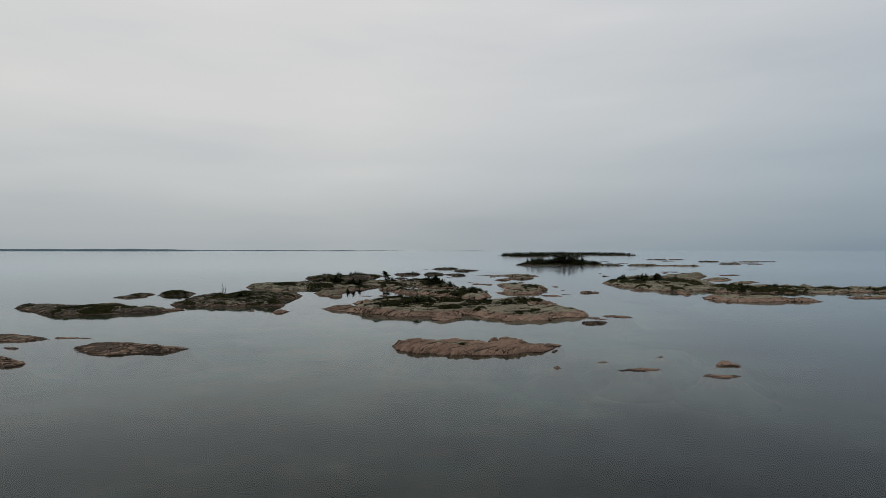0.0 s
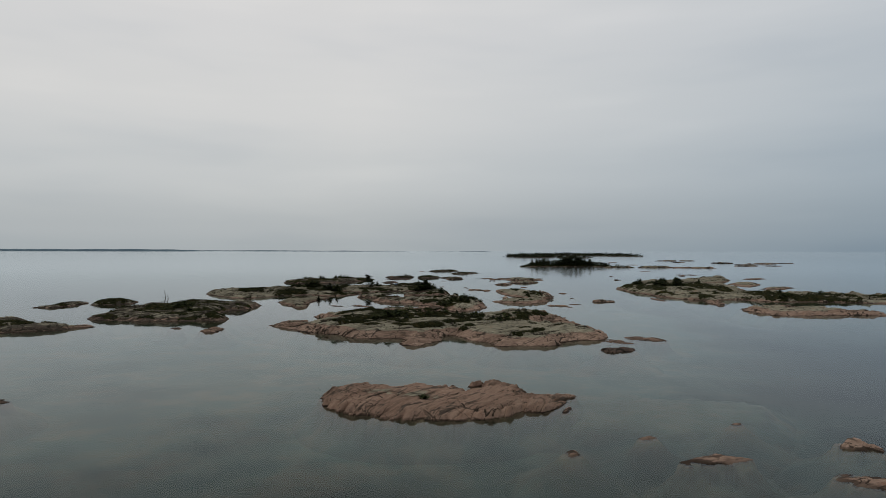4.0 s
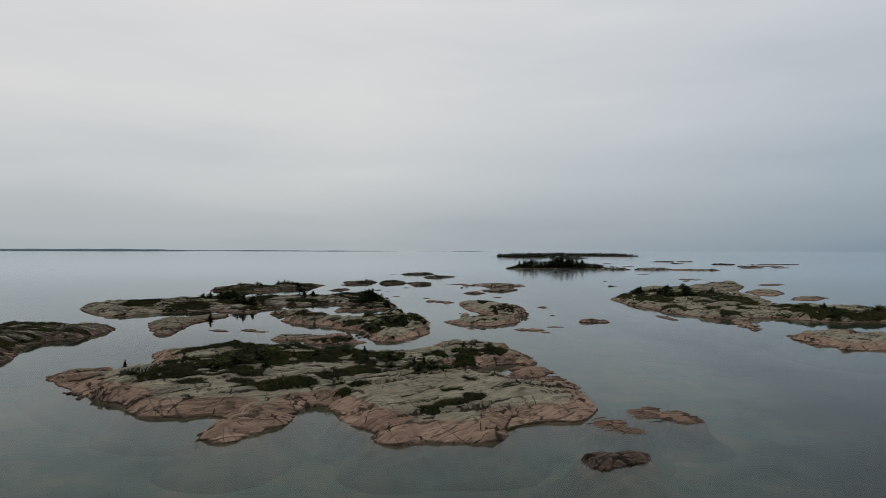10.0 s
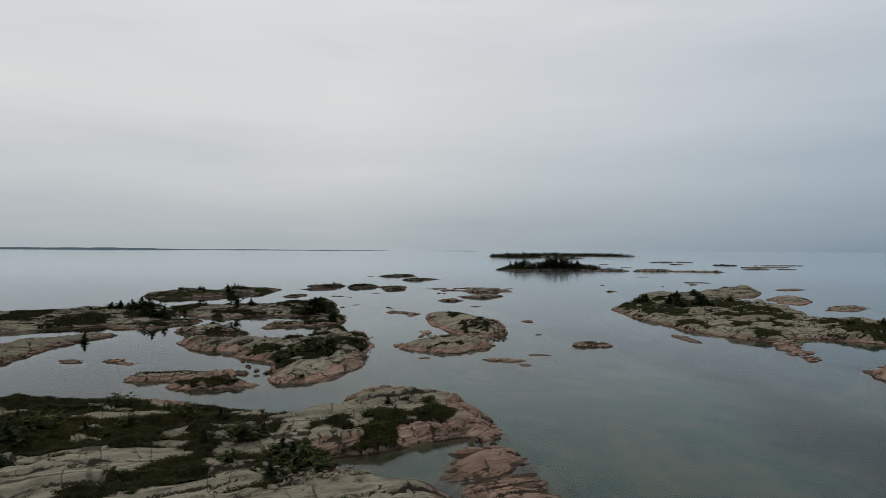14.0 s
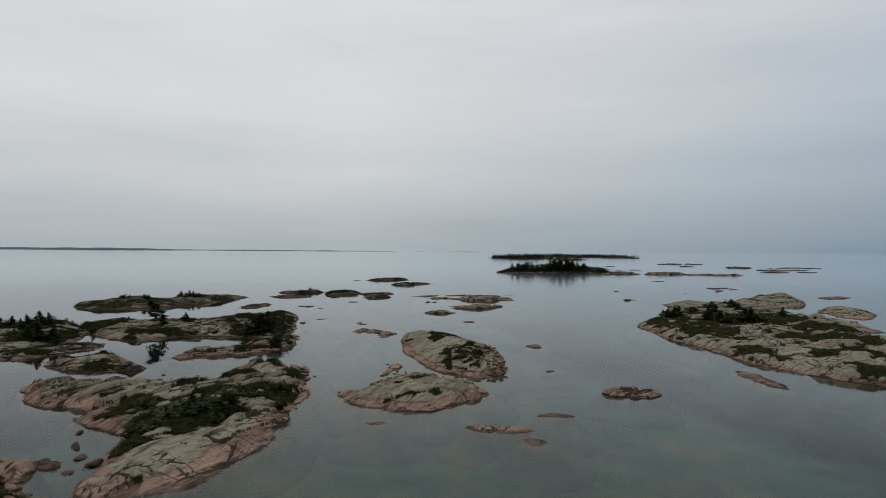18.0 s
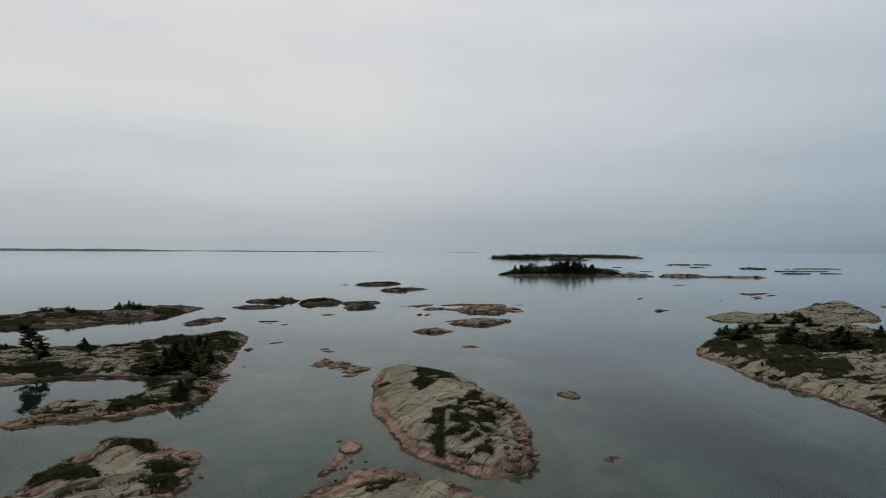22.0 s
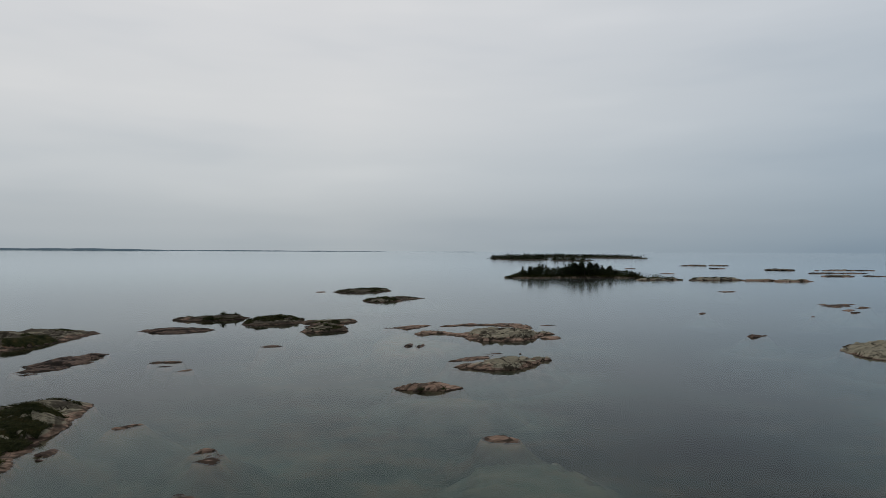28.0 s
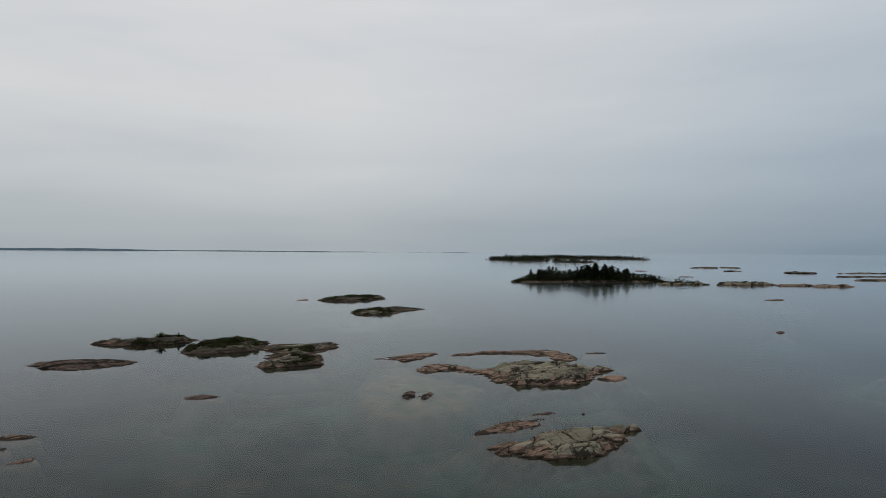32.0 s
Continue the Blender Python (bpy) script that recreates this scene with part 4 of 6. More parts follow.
BOULDERS += [(27.3, 230.6, 0.44), (27.6, 229.9, 0.9), (19.3, 231.5, 1.16), (26.7, 228.6, 0.64), (22.5, 229.9, 0.46), (23.3, 227.6, 0.98), (27.5, 232.1, 0.99), (27.1, 229.3, 0.76), (21.5, 228.9, 0.74), (-25.8, 214.1, 0.69), (-33, 219.6, 1.18), (-31.1, 217.9, 1.2), (-34.4, 220.1, 1.13), (-30.9, 216.8, 0.96), (-32.1, 219.2, 1.22)]
BOULDERS += [(-28.6, 218.9, 1.2), (-34.5, 220.4, 1.22), (-23, 215.7, 1.13), (-25.8, 215.8, 1.06), (-35.4, 220.5, 0.63), (-29, 217, 0.87), (-23.9, 215, 0.5), (-34.7, 220.3, 0.7), (32.8, 340.2, 0.77), (32, 338.3, 0.81), (34.4, 340.3, 0.62), (34.6, 340.1, 0.45), (31.7, 333.3, 0.79), (34.6, 336.9, 0.44), (32.1, 334.5, 0.62)]
BOULDERS += [(32.5, 338.4, 0.67), (34.1, 334.4, 0.63), (33.3, 332.7, 0.65), (34.7, 336.6, 0.52), (33.3, 335.8, 0.73), (-1.6, 287.4, 1.76), (1.5, 289.1, 1.99), (2.6, 262.2, 0.88), (5.1, 261.6, 0.69), (3, 262.9, 0.62), (-4.2, 298.6, 1.31), (17.4, 333.5, 0.73), (-1.3, 293, 1.99), (-3.6, 287, 1.61), (-1.9, 286.4, 1.87)]
BOULDERS += [(-0.2, 286.1, 2.41), (3.9, 287.2, 2.51), (2.8, 284.4, 1.36), (-9.9, 335.5, 0.91), (18, 335.1, 0.69), (2.9, 396.9, 0.84), (-3.3, 418.4, 1.25), (-2.3, 416.8, 0.96), (30.2, 347.7, 0.85), (36.1, 501.3, 0.62), (51.6, 483, 0.61), (60.3, 490.5, 0.95), (26, 227.4, 0.59), (24.2, 229.9, 0.73), (25.1, 228.2, 0.86)]
BOULDERS += [(26.7, 229.2, 0.75), (29.5, 231.7, 0.84), (23.3, 228, 0.89), (29.5, 232.5, 1.17), (29, 228.8, 0.86), (26.4, 227, 0.63), (25.8, 231, 0.98), (24.2, 230, 0.52), (26.9, 227.1, 1.03), (30, 231, 1.08), (24.4, 229.3, 0.79), (22.7, 228.4, 0.94), (27.5, 229.4, 0.87), (24.3, 228.8, 0.59), (28.8, 229.2, 0.78)]
BOULDERS += [(24.3, 230.4, 1.02), (26.6, 229.2, 0.67), (26.3, 228.4, 0.86), (27.1, 229, 0.64), (25.7, 230.6, 0.72), (25.9, 230.9, 0.77), (27.7, 230.8, 1.09), (28.9, 230.7, 1.07), (26, 227.9, 0.69), (25.9, 227.8, 0.86), (25.1, 228.2, 0.51), (25.3, 227.7, 0.87), (41.2, 246.2, 0.88), (40, 250.5, 0.8), (40.2, 249.6, 1.14)]
BOULDERS += [(40.8, 246.9, 1.2), (41, 244, 0.68), (42.6, 250, 1.13), (43.1, 248.1, 1.05), (43.1, 247.5, 1.07), (40.8, 253.4, 1.01), (41.4, 250.2, 1.22), (42.8, 249.5, 1.14), (41, 254, 0.94), (40.6, 246.3, 0.99), (42.5, 245.4, 1.24)]
GREEN = []
GREEN += [(-12.6, 238.1, 12.2, 12.8), (-21.6, 227.3, 6.3, 6.8), (0.5, 241.4, 6.6, 9.5), (10.6, 230.4, 5, 7.7), (20.4, 233.2, 6.1, 8), (28.7, 242, 4.4, 6.2), (36, 252.2, 3.5, 4.4)]
GREEN += [(-14.9, 254.3, 10.6, 7.2), (-6.7, 236.9, 6.4, 9.1), (3.9, 250.5, 4.6, 7.8), (12.6, 245.6, 4.2, 8.8), (20.6, 237.3, 3.7, 7.9), (0.6, 245.4, 4.5, 4.3), (29.1, 249.7, 2.9, 4.7), (24.5, 247, 2.1, 3.8), (-1.2, 231.8, 1.9, 2.6), (11.1, 237.2, 2.6, 5.3)]
GREEN += [(34.7, 253.9, 1.1, 3.8), (37.3, 230.8, 1.4, 1.2), (-91.2, 272.1, 9.9, 17.9), (-72.7, 272.8, 5.8, 11.2), (-60.8, 265, 7.3, 13.6), (-92, 295.1, 6.5, 12.4), (-127.9, 304.9, 9.6, 9.3), (157.6, 359.3, 8.6, 15.7), (155.6, 337.5, 10.7, 19.2), (171, 332.5, 19, 19.7), (-59.8, 377.8, 9.2, 16.7), (-71.3, 360.4, 11.7, 20.7)]
GREEN += [(-96.2, 367.2, 8.5, 15.6), (-42, 412.8, 8, 5), (-12, 412.5, 8.8, 16.1), (-55.9, 398.1, 6.6, 12.5), (-20.3, 410, 9, 4), (9.6, 304.7, 7.4, 13.8), (3.7, 290.9, 3.4, 6.5), (16.3, 317.2, 5.3, 7.3), (-74.1, 397.2, 11.4, 20.2), (-34, 387.5, 10, 5), (-35, 415, 7, 3.5), (-14, 416, 9.1, 16.6)]
GREEN += [(-3.4, 362.5, 4.6, 5), (1.2, 357, 4.5, 3), (2.1, 363.8, 4, 4.6), (-23.6, 337.6, 4.8, 4.5), (7.4, 303.4, 7.3, 8.5), (-3.1, 309.4, 3.6, 6.2), (7.1, 288.8, 2.1, 3.7), (14.9, 317.3, 4.6, 5.1), (6.2, 317, 3.7, 3.5), (1.1, 321, 2.9, 2.9), (2.8, 300.4, 2.4, 5.9), (-12.1, 394.4, 7.3, 13.7), (-21.3, 421.2, 8.8, 13.1)]
GREEN += [(-52.8, 415.5, 7.8, 14.5), (-10, 412.7, 5.5, 9.4), (-5.3, 365.4, 3.8, 4.6), (1.6, 369.4, 2.4, 3.8), (9.1, 340.7, 1.4, 2), (4.1, 333.2, 4, 2.7), (16.1, 331.8, 2.4, 4.6), (-37.8, 414.3, 8.9, 8.8), (-18, 383.5, 9, 4.5), (-78.3, 476.9, 8.6, 9.3), (-75, 507.7, 5.2, 10.4), (-85.9, 463.2, 5.2, 8.7)]
GREEN += [(-57.6, 501.8, 4.5, 7.7), (-29.7, 563.5, 2.7, 5.9), (-12.7, 554.5, 5.4, 5), (9.1, 546.6, 2.6, 4.3), (-34, 553.6, 2.3, 2.7), (16.2, 639.8, 2.7, 6.4), (3.5, 713.1, 4.1, 8.6), (38.9, 451.9, 1.2, 0.8), (42.5, 452.5, 0.9, 0.8)]
GREEN += [(34.2, 324.4, 1.4, 2.3), (40.4, 318.3, 1.8, 2.4), (38.9, 309.1, 1.2, 2), (111.2, 416.7, 8.4, 15.5), (114.4, 402.5, 8.8, 15.9), (135, 426.4, 12.2, 21.5), (147.7, 419.1, 12.1, 20.9)]
GREEN += [(151.7, 404.8, 11.6, 19), (136, 385.6, 10.3, 11.9), (111.9, 361, 4.2, 8.2), (113, 353.5, 2.7, 6.4), (114.1, 390, 10, 8.4), (144.8, 380.8, 10.3, 12), (125.2, 357.7, 2.9, 6.6), (134.1, 358.2, 6, 9.1), (122.9, 338, 5.1, 5.1), (113, 421.4, 10.5, 16.9), (122, 413.1, 8.8, 16.1), (115.9, 392, 7.6, 12.3)]
GREEN += [(132.1, 442.8, 10.4, 15.3), (154.6, 432.6, 10.6, 18.8), (-126.7, 220.3, 11.4, 11.2), (-116.9, 220.5, 6.7, 10.8), (3.2, 139.3, 0.8, 1.1), (141.1, 886.7, 27.4, 21.1), (178.5, 892.1, 28.1, 22.2), (208.4, 886.5, 18.9, 22.5), (115.1, 864.2, 13, 14.2), (-13.1, 237.9, 9.2, 16.4), (-23.9, 250.1, 5.9, 5), (-14.8, 254.8, 9.8, 4)]
GREEN += [(6.7, 247.4, 7.6, 8.1), (21, 232.5, 3.1, 4.8), (14.3, 242.9, 5.5, 5.1), (-3.7, 255.1, 7.5, 2.7), (29.1, 248, 3.2, 2.7), (35.5, 255.4, 2.2, 3.1), (29, 221.5, 1.7, 1.4)]
GREEN += [(166, 352, 13, 11), (186, 346, 13, 10), (208, 341, 15, 9), (236, 338, 15, 7), (150, 342, 9, 9), (172, 334, 9, 5)]
GREEN += [(40.9, 384, 4.9, 9), (39.6, 374, 2.3, 7), (33.3, 377.5, 3.2, 1.7), (48.3, 366.9, 2.4, 3), (46, 362.4, 1.2, 2.4), (47, 350, 6, 13), (51, 360, 4, 10), (43.2, 345, 1.6, 8), (49.8, 359.7, 3.2, 1.8), (51.4, 358, 1.7, 3), (48.3, 344, 1.4, 3.6), (46.2, 355.3, 2.6, 1.8), (42.3, 353.4, 1.2, 6), (47.4, 340.5, 2, 3)]
GREEN += [(23.3, 204.6, 2.4, 2.2), (26.4, 208, 3.0, 2.4), (29.3, 211.4, 2.0, 2.2), (26.5, 215, 3.4, 1.4), (-14, 218.3, 4.0, 2.0), (-5.5, 219.4, 4.2, 1.9), (3.2, 219.6, 3.4, 1.8), (8.4, 219, 2.0, 3.2), (-24.5, 222, 4.5, 2.2), (-8.5, 224.5, 4.5, 3.0), (-3, 216.8, 4.6, 2.0), (2.4, 218.8, 2.6, 1.8), (6.6, 222.8, 2.6, 2.6), (11.5, 219.4, 2.0, 2.4), (10, 215, 2.2, 1.6), (-15, 235, 8, 8)]
TREES = []
TREES += [(-76.5, 503, 3.4, "s"), (-73, 503, 3.8, "s"), (-70.3, 501, 4.2, "s"), (-67.5, 500, 3.4, "s"), (-65.4, 499, 2.8, "s"), (-95.5, 489, 2.2, "b"), (-92, 487, 3.0, "s")]
TREES += [(-38, 556, 1.3, "b"), (-35.5, 557, 1.0, "b"), (-30.5, 558, 1.4, "b"), (-19, 549, 1.2, "b"), (-15, 551, 0.9, "b"), (-9, 553, 1.1, "b"), (-4.5, 551, 1.2, "b"), (5, 545, 1.1, "b"), (8, 536, 0.9, "b"), (-3, 705, 1.8, "b"), (3, 709, 1.4, "b"), (-9, 700, 1.3, "b"), (13, 641, 1.2, "b"), (24, 646, 1.3, "b")]
TREES += [(163, 352, 3.2, "s"), (166, 351, 2.6, "s"), (151, 327, 1.8, "b"), (153, 329, 2.2, "b"), (178, 345, 2.6, "b"), (190, 348, 2.2, "s"), (207, 343, 2.4, "b"), (226, 340, 2.6, "s")]
TREES += [(-7.4, 388.5, 7.2, "s"), (-6.5, 391.5, 6.5, "s"), (-9.5, 388.5, 5.8, "s"), (-4.9, 391.5, 4.7, "s"), (-11.1, 388.4, 4.1, "s"), (-2.3, 401.4, 3.1, "s"), (-3.3, 394.7, 3.6, "s"), (1.6, 369.4, 2.7, "s"), (1.6, 367.4, 2.1, "s"), (-36.8, 393.7, 6.9, "p"), (-35.4, 407.8, 2.8, "s"), (-37.2, 396.9, 3.4, "s")]
TREES += [(-52.3, 407.2, 3, "s"), (120.5, 431.3, 6.4, "s"), (119, 431.3, 5.6, "s"), (132.3, 431.8, 5.8, "s"), (137.9, 422.2, 6.4, "s"), (137.8, 417.8, 7.1, "s"), (142.4, 427.1, 5.8, "s"), (132.4, 422, 3.9, "s"), (142.5, 463, 2.3, "b"), (156.1, 432.7, 4.4, "s"), (-81.4, 482.2, 2.9, "s"), (-83.2, 482.1, 2, "b")]
TREES += [(-73.6, 496.6, 3, "s"), (-71.6, 496.7, 2.3, "b"), (-67.7, 501.2, 2.5, "s"), (-69.7, 501.1, 2.1, "b"), (-48.4, 502.3, 2, "s"), (-2.1, 388.7, 2.8, "b"), (-11.3, 385.6, 2.3, "b"), (-10.9, 349.6, 1, "b"), (-75.9, 390.6, 4.6, "s"), (-71.5, 390.9, 5.5, "s"), (-68.5, 391.1, 6.4, "s"), (-66.3, 391.2, 5.4, "s")]
TREES += [(-78.9, 390.4, 4.7, "s"), (-72.1, 388.4, 4.6, "s"), (-64.9, 395.1, 2.8, "b"), (-53, 389.5, 2.3, "s"), (-12.7, 351.1, 1.5, "b"), (2.2, 368.3, 2.1, "s"), (7.5, 304.9, 3.5, "s"), (12.1, 305, 2.8, "b"), (10.7, 300.6, 2.3, "b"), (7, 299.2, 2.3, "b"), (4.5, 295.3, 2.1, "b"), (0.8, 306.2, 1.7, "b")]
TREES += [(11.8, 313.4, 1.6, "b"), (15.8, 317.4, 1.4, "b"), (128.3, 425.9, 6, "s"), (128.4, 417.8, 5.8, "s"), (138.8, 415.4, 3.9, "s"), (159.8, 481.8, 3.1, "b"), (117.3, 434, 3.1, "s"), (-94.6, 407.2, 3.4, "s"), (-96.6, 407.1, 2.4, "s"), (-85.7, 412.7, 2.4, "s"), (-81.2, 408.1, 1.9, "s"), (-57.5, 369.2, 4.3, "s")]
TREES += [(-54.9, 369.3, 5.5, "s"), (-51.5, 369.5, 4.9, "s"), (-51.2, 325.1, 3.2, "s"), (-12, 412.5, 5.3, "s"), (-14.1, 412.3, 4, "s"), (-8.9, 407.8, 3.9, "s"), (-5.6, 401.2, 3.1, "s"), (1.5, 372.3, 2.2, "b"), (18.6, 308.9, 1.6, "b"), (8.6, 301, 3, "s"), (6.8, 300.9, 2.4, "s"), (13, 299, 2.6, "s")]
TREES += [(13.8, 301.1, 2.1, "s"), (-29.6, 370.7, 4.5, "p"), (14.3, 239.1, 2.3, "b"), (21.5, 233.8, 3.2, "s"), (23.2, 232.2, 2.7, "b"), (19.4, 237.3, 2.5, "s"), (-6, 253, 2.1, "b"), (10.4, 239.1, 2, "s"), (4.9, 247.9, 1.9, "b"), (8.6, 249.2, 1.9, "s"), (27, 249.6, 1.3, "b"), (30.5, 249.7, 1.3, "s")]
TREES += [(34.6, 256.9, 1.2, "b"), (-14, 245.1, 2.4, "s"), (-8.6, 240.8, 2.6, "b"), (-9.6, 236.8, 3.3, "s"), (24.9, 230.6, 1.4, "b"), (16.2, 241.2, 2.3, "s"), (0.6, 253.2, 1.5, "b"), (-22.2, 235, 1.6, "s"), (29, 255.7, 1.2, "s"), (15.3, 233.1, 1.5, "b"), (20.6, 228.2, 1.9, "s"), (-0.2, 244.5, 1.6, "b")]
TREES += [(-3.8, 241.3, 1.6, "s"), (-10.9, 230, 2.6, "b"), (-6, 230.1, 2.2, "s"), (-14.8, 229.9, 1.9, "b"), (-31, 231, 1.9, "s"), (-103.4, 290.5, 6.1, "d"), (-102.2, 290.5, 4.1, "d"), (-87.7, 268.9, 2.3, "b"), (-81.3, 259.6, 2.4, "b"), (-87, 264.1, 2.1, "b"), (-82.7, 265.8, 1.7, "b"), (3.3, 138.4, 0.8, "b")]
TREES += [(-27.2, 561.1, 1.5, "s"), (-28.3, 556.2, 1.3, "s"), (-17.1, 552, 1.1, "b"), (-11.3, 552.3, 1.2, "b"), (-6, 554.8, 1.1, "b"), (9.8, 546.7, 1, "b"), (20.7, 640.2, 1.4, "b"), (17.5, 637.4, 1.4, "b"), (122.1, 445.8, 3.5, "s"), (120.1, 445.7, 3.1, "s"), (145.5, 465.3, 4.4, "s"), (154, 465.8, 5.2, "s")]
TREES += [(153.1, 459.4, 4, "s"), (133.7, 452.3, 2.8, "s"), (130.1, 446.2, 3.1, "s"), (154.1, 352.6, 2.2, "b"), (157.1, 331.9, 2.1, "b")]

STRIKE = radians(24)
LAND = []
CLEFTS = {}
# strike of the joints where it differs
TURN = {"S": 58, "F3": 68, "N2": 62, "N1": 60, "Q": 30, "M": 40}


def green_at(x, y):
    """How far inside a patch of heath a place lies; negative on bare rock."""
    best = np.full(np.shape(x), -9.0)
    for px, py, rx, ry in GREEN:
        best = np.maximum(best, 1 - np.hypot((x - px) / rx, (y - py) / ry))
    u, v = x * math.cos(STRIKE) + y * math.sin(STRIKE), -x * math.sin(STRIKE) + y * math.cos(STRIKE)
    return np.minimum(best, 0.6) + 1.25 * fbm(u / 5.0, v / 2.2, 91, 5) - 0.24


def land_height(x, y):
    """The height of the rock at a place."""
    z = -4.0
    for x0, y0, step, grid in LAND:
        i, j = (x - x0) / step, (y - y0) / step
        if 0 <= i < grid.shape[1] - 1 and 0 <= j < grid.shape[0] - 1:
            a, b = int(i), int(j)
            f, g = i - a, j - b
            z = max(z, (grid[b, a] * (1 - f) + grid[b, a + 1] * f) * (1 - g) + (grid[b + 1, a] * (1 - f) + grid[b + 1, a + 1] * f) * g)
    return z


# slab size, joint depth and grid step for what the flight passes close by
NEAR = {"Q2": 0.22, "S": 0.18, "Q": 0.25, "N1": 0.2, "N2": 0.2, "F3": 0.24, "L": 0.19, "J1": 0.22, "M": 0.17, "R1": 0.18, "R2": 0.18, "R3": 0.2, "F2": 0.24,
        "H2": 0.3, "H3": 0.3, "H1": 0.3, "F1": 0.33, "O": 0.38, "E1": 0.35, "G": 0.45, "C": 0.45, "A": 0.3, "W": 1.2, "W1": 0.9, "W2": 0.9, "W3": 0.9, "W8": 0.9,
        "W4": 2, "W5": 2, "W6": 2, "W7": 2, "W9": 2, "W10": 2, "W11": 1.0, "W12": 1.0, "X1": 8, "X2": 8, "X3": 12, "O2": 0.6, "O7": 0.5, "O4": 0.6, "I1": 0.6, "I2": 0.6, "Z5": 0.6}
# how far the lichen reaches down: below zero, more bare pink rock
TONE = {"Q2": -0.85, "S": -1.15, "N12": -0.8, "N7": -0.8, "Q": -0.55, "A": -0.6, "R1": -0.9, "R2": -0.9, "N1": 0.12, "F3": -0.2, "O": 0.2, "L": 0.35, "J1": 0.1, "M": -0.35, "N2": -0.05, "L2": -0.9, "S5": -0.3, "S6": 0.0, "S7": -0.4, "O7": -0.6,
        "C": 0.1, "E1": -0.05, "H0": 0.0, "H1": 0.0, "H2": 0.0, "H3": 0.0, "G": 0.1, "F1": 0.4, "D1": 0.4, "D2": 0.4, "I1": 0.4, "I2": 0.3, "W": 0.4, "W1": 0.4, "W2": 0.4, "G2": 0.4, "O8": 0.6, "F2": 0.1, "F5": 0.2, "F8": 0.2}
# how much black lichen crust an islet carries
GRIME = {"W2": 0.12, "W3": 0.1, "W4": 0.3, "W5": 0.3, "W6": 0.25, "W7": 0.25, "W8": 0.12, "W9": 0.3, "W10": 0.25, "F3": 0.17, "H0": 0.55, "H1": 0.5, "H2": 0.5, "H3": 0.42, "I1": 0.5, "I2": 0.42, "G": 0.42, "E1": 0.42, "C": 0.45, "N12": 0.2, "H5": 0.3, "H7": 0.3, "D1": 0.4, "D2": 0.4, "F1": 0.26, "J1": 0.22, "L": 0.22, "M": 0.28,
         "A": 0.4, "Q": 0.13, "F5": 0.15, "F7": 0.25, "F8": 0.25, "F2": 0.15, "N2": 0.1, "O": 0.1, "W": 0.25, "W1": 0.15, "S": 0.15, "B1": 0.35, "B2": 0.35, "F4": 0.2, "J3": 0.15, "J5": 0.2}
# smooth whalebacks without loose blocks
ROUND = ("M", "N3", "N7", "N12")
# low rocks that stay dark and wet
DARK = ("R3", "V1", "V2", "V3", "V4", "K1", "K2", "E3", "H4", "H6", "G2", "S9", "H0")


SPLIT = ("S", "Q", "Q2", "N1", "N2", "F3", "F2", "L", "J1", "M", "A", "H3", "O", "F1", "E1", "R1", "C")


def joined_pieces(cell, quad, z):
    """Gives every unbroken dry piece of a slab a number of its own."""
    dry = quad & ((z[:-1, :-1] + z[1:, :-1] + z[:-1, 1:] + z[1:, 1:]) / 4 >= -0.12)
    mark = np.where(dry, np.arange(cell.size).reshape(cell.shape) + 1, 0)
    for _ in range(400):
        before = mark.copy()
        for axis in (0, 1):
            for way in (1, -1):
                moved, other = np.roll(mark, way, axis), np.roll(cell, way, axis)
                mark = np.where(dry & (other == cell) & (moved > mark), moved, mark)
        if (mark == before).all():
            break
    return mark


def shallows(x, y):
    """How far the lake floor rises at a place: towards the islets, and west of the brink where it drops away."""
    s = np.full(x.shape, -1e9)
    for tall, outlines in PLAN.values():
        for o in outlines:
            s = np.maximum(s, np.minimum(shore_distance(x, y, o), 0) / min(1.0, 0.15 + 0.05 * np.ptp(np.array(o), axis=0).max()))
    brink = np.interp(y, [0, 50, 130, 210, 300, 400, 500], [5, 12, 45, 85, 95, 62, 40])
    west = np.interp(y, [0, 90, 130, 300, 380, 450], [0.3, 0.3, 0.66, 1.0, 0.9, 0.42]) * ease((brink + 22 - x) / 44) * ease((y + 150) / 100) * ease((760 - y) / 200)
    # the sheltered bays between the western islets are dark
    bay = ease((y - 215) / 90) * ease((-x + 4) / 34)
    return np.maximum(0.75 * np.exp(s / 16), west) * (1 - 0.85 * bay)


XS = np.concatenate([[-9000, -3000, -900, -300], np.arange(-130, 261, 5), [400, 900, 3000, 9000]])
YS = np.concatenate([[-9000, -1000, -150], np.arange(-30, 701, 5), [900, 1500, 4000, 9000]])
BED_X, BED_Y = np.meshgrid(XS, YS)
SHOAL = shallows(BED_X, BED_Y)


def shoal_at(x, y):
    i, j = (np.searchsorted(XS, x) - 1).clip(0, len(XS) - 2), (np.searchsorted(YS, y) - 1).clip(0, len(YS) - 2)
    f, g = (x - XS[i]) / (XS[i + 1] - XS[i]), (y - YS[j]) / (YS[j + 1] - YS[j])
    return (SHOAL[j, i] * (1 - f) + SHOAL[j, i + 1] * f) * (1 - g) + (SHOAL[j + 1, i] * (1 - f) + SHOAL[j + 1, i + 1] * f) * g


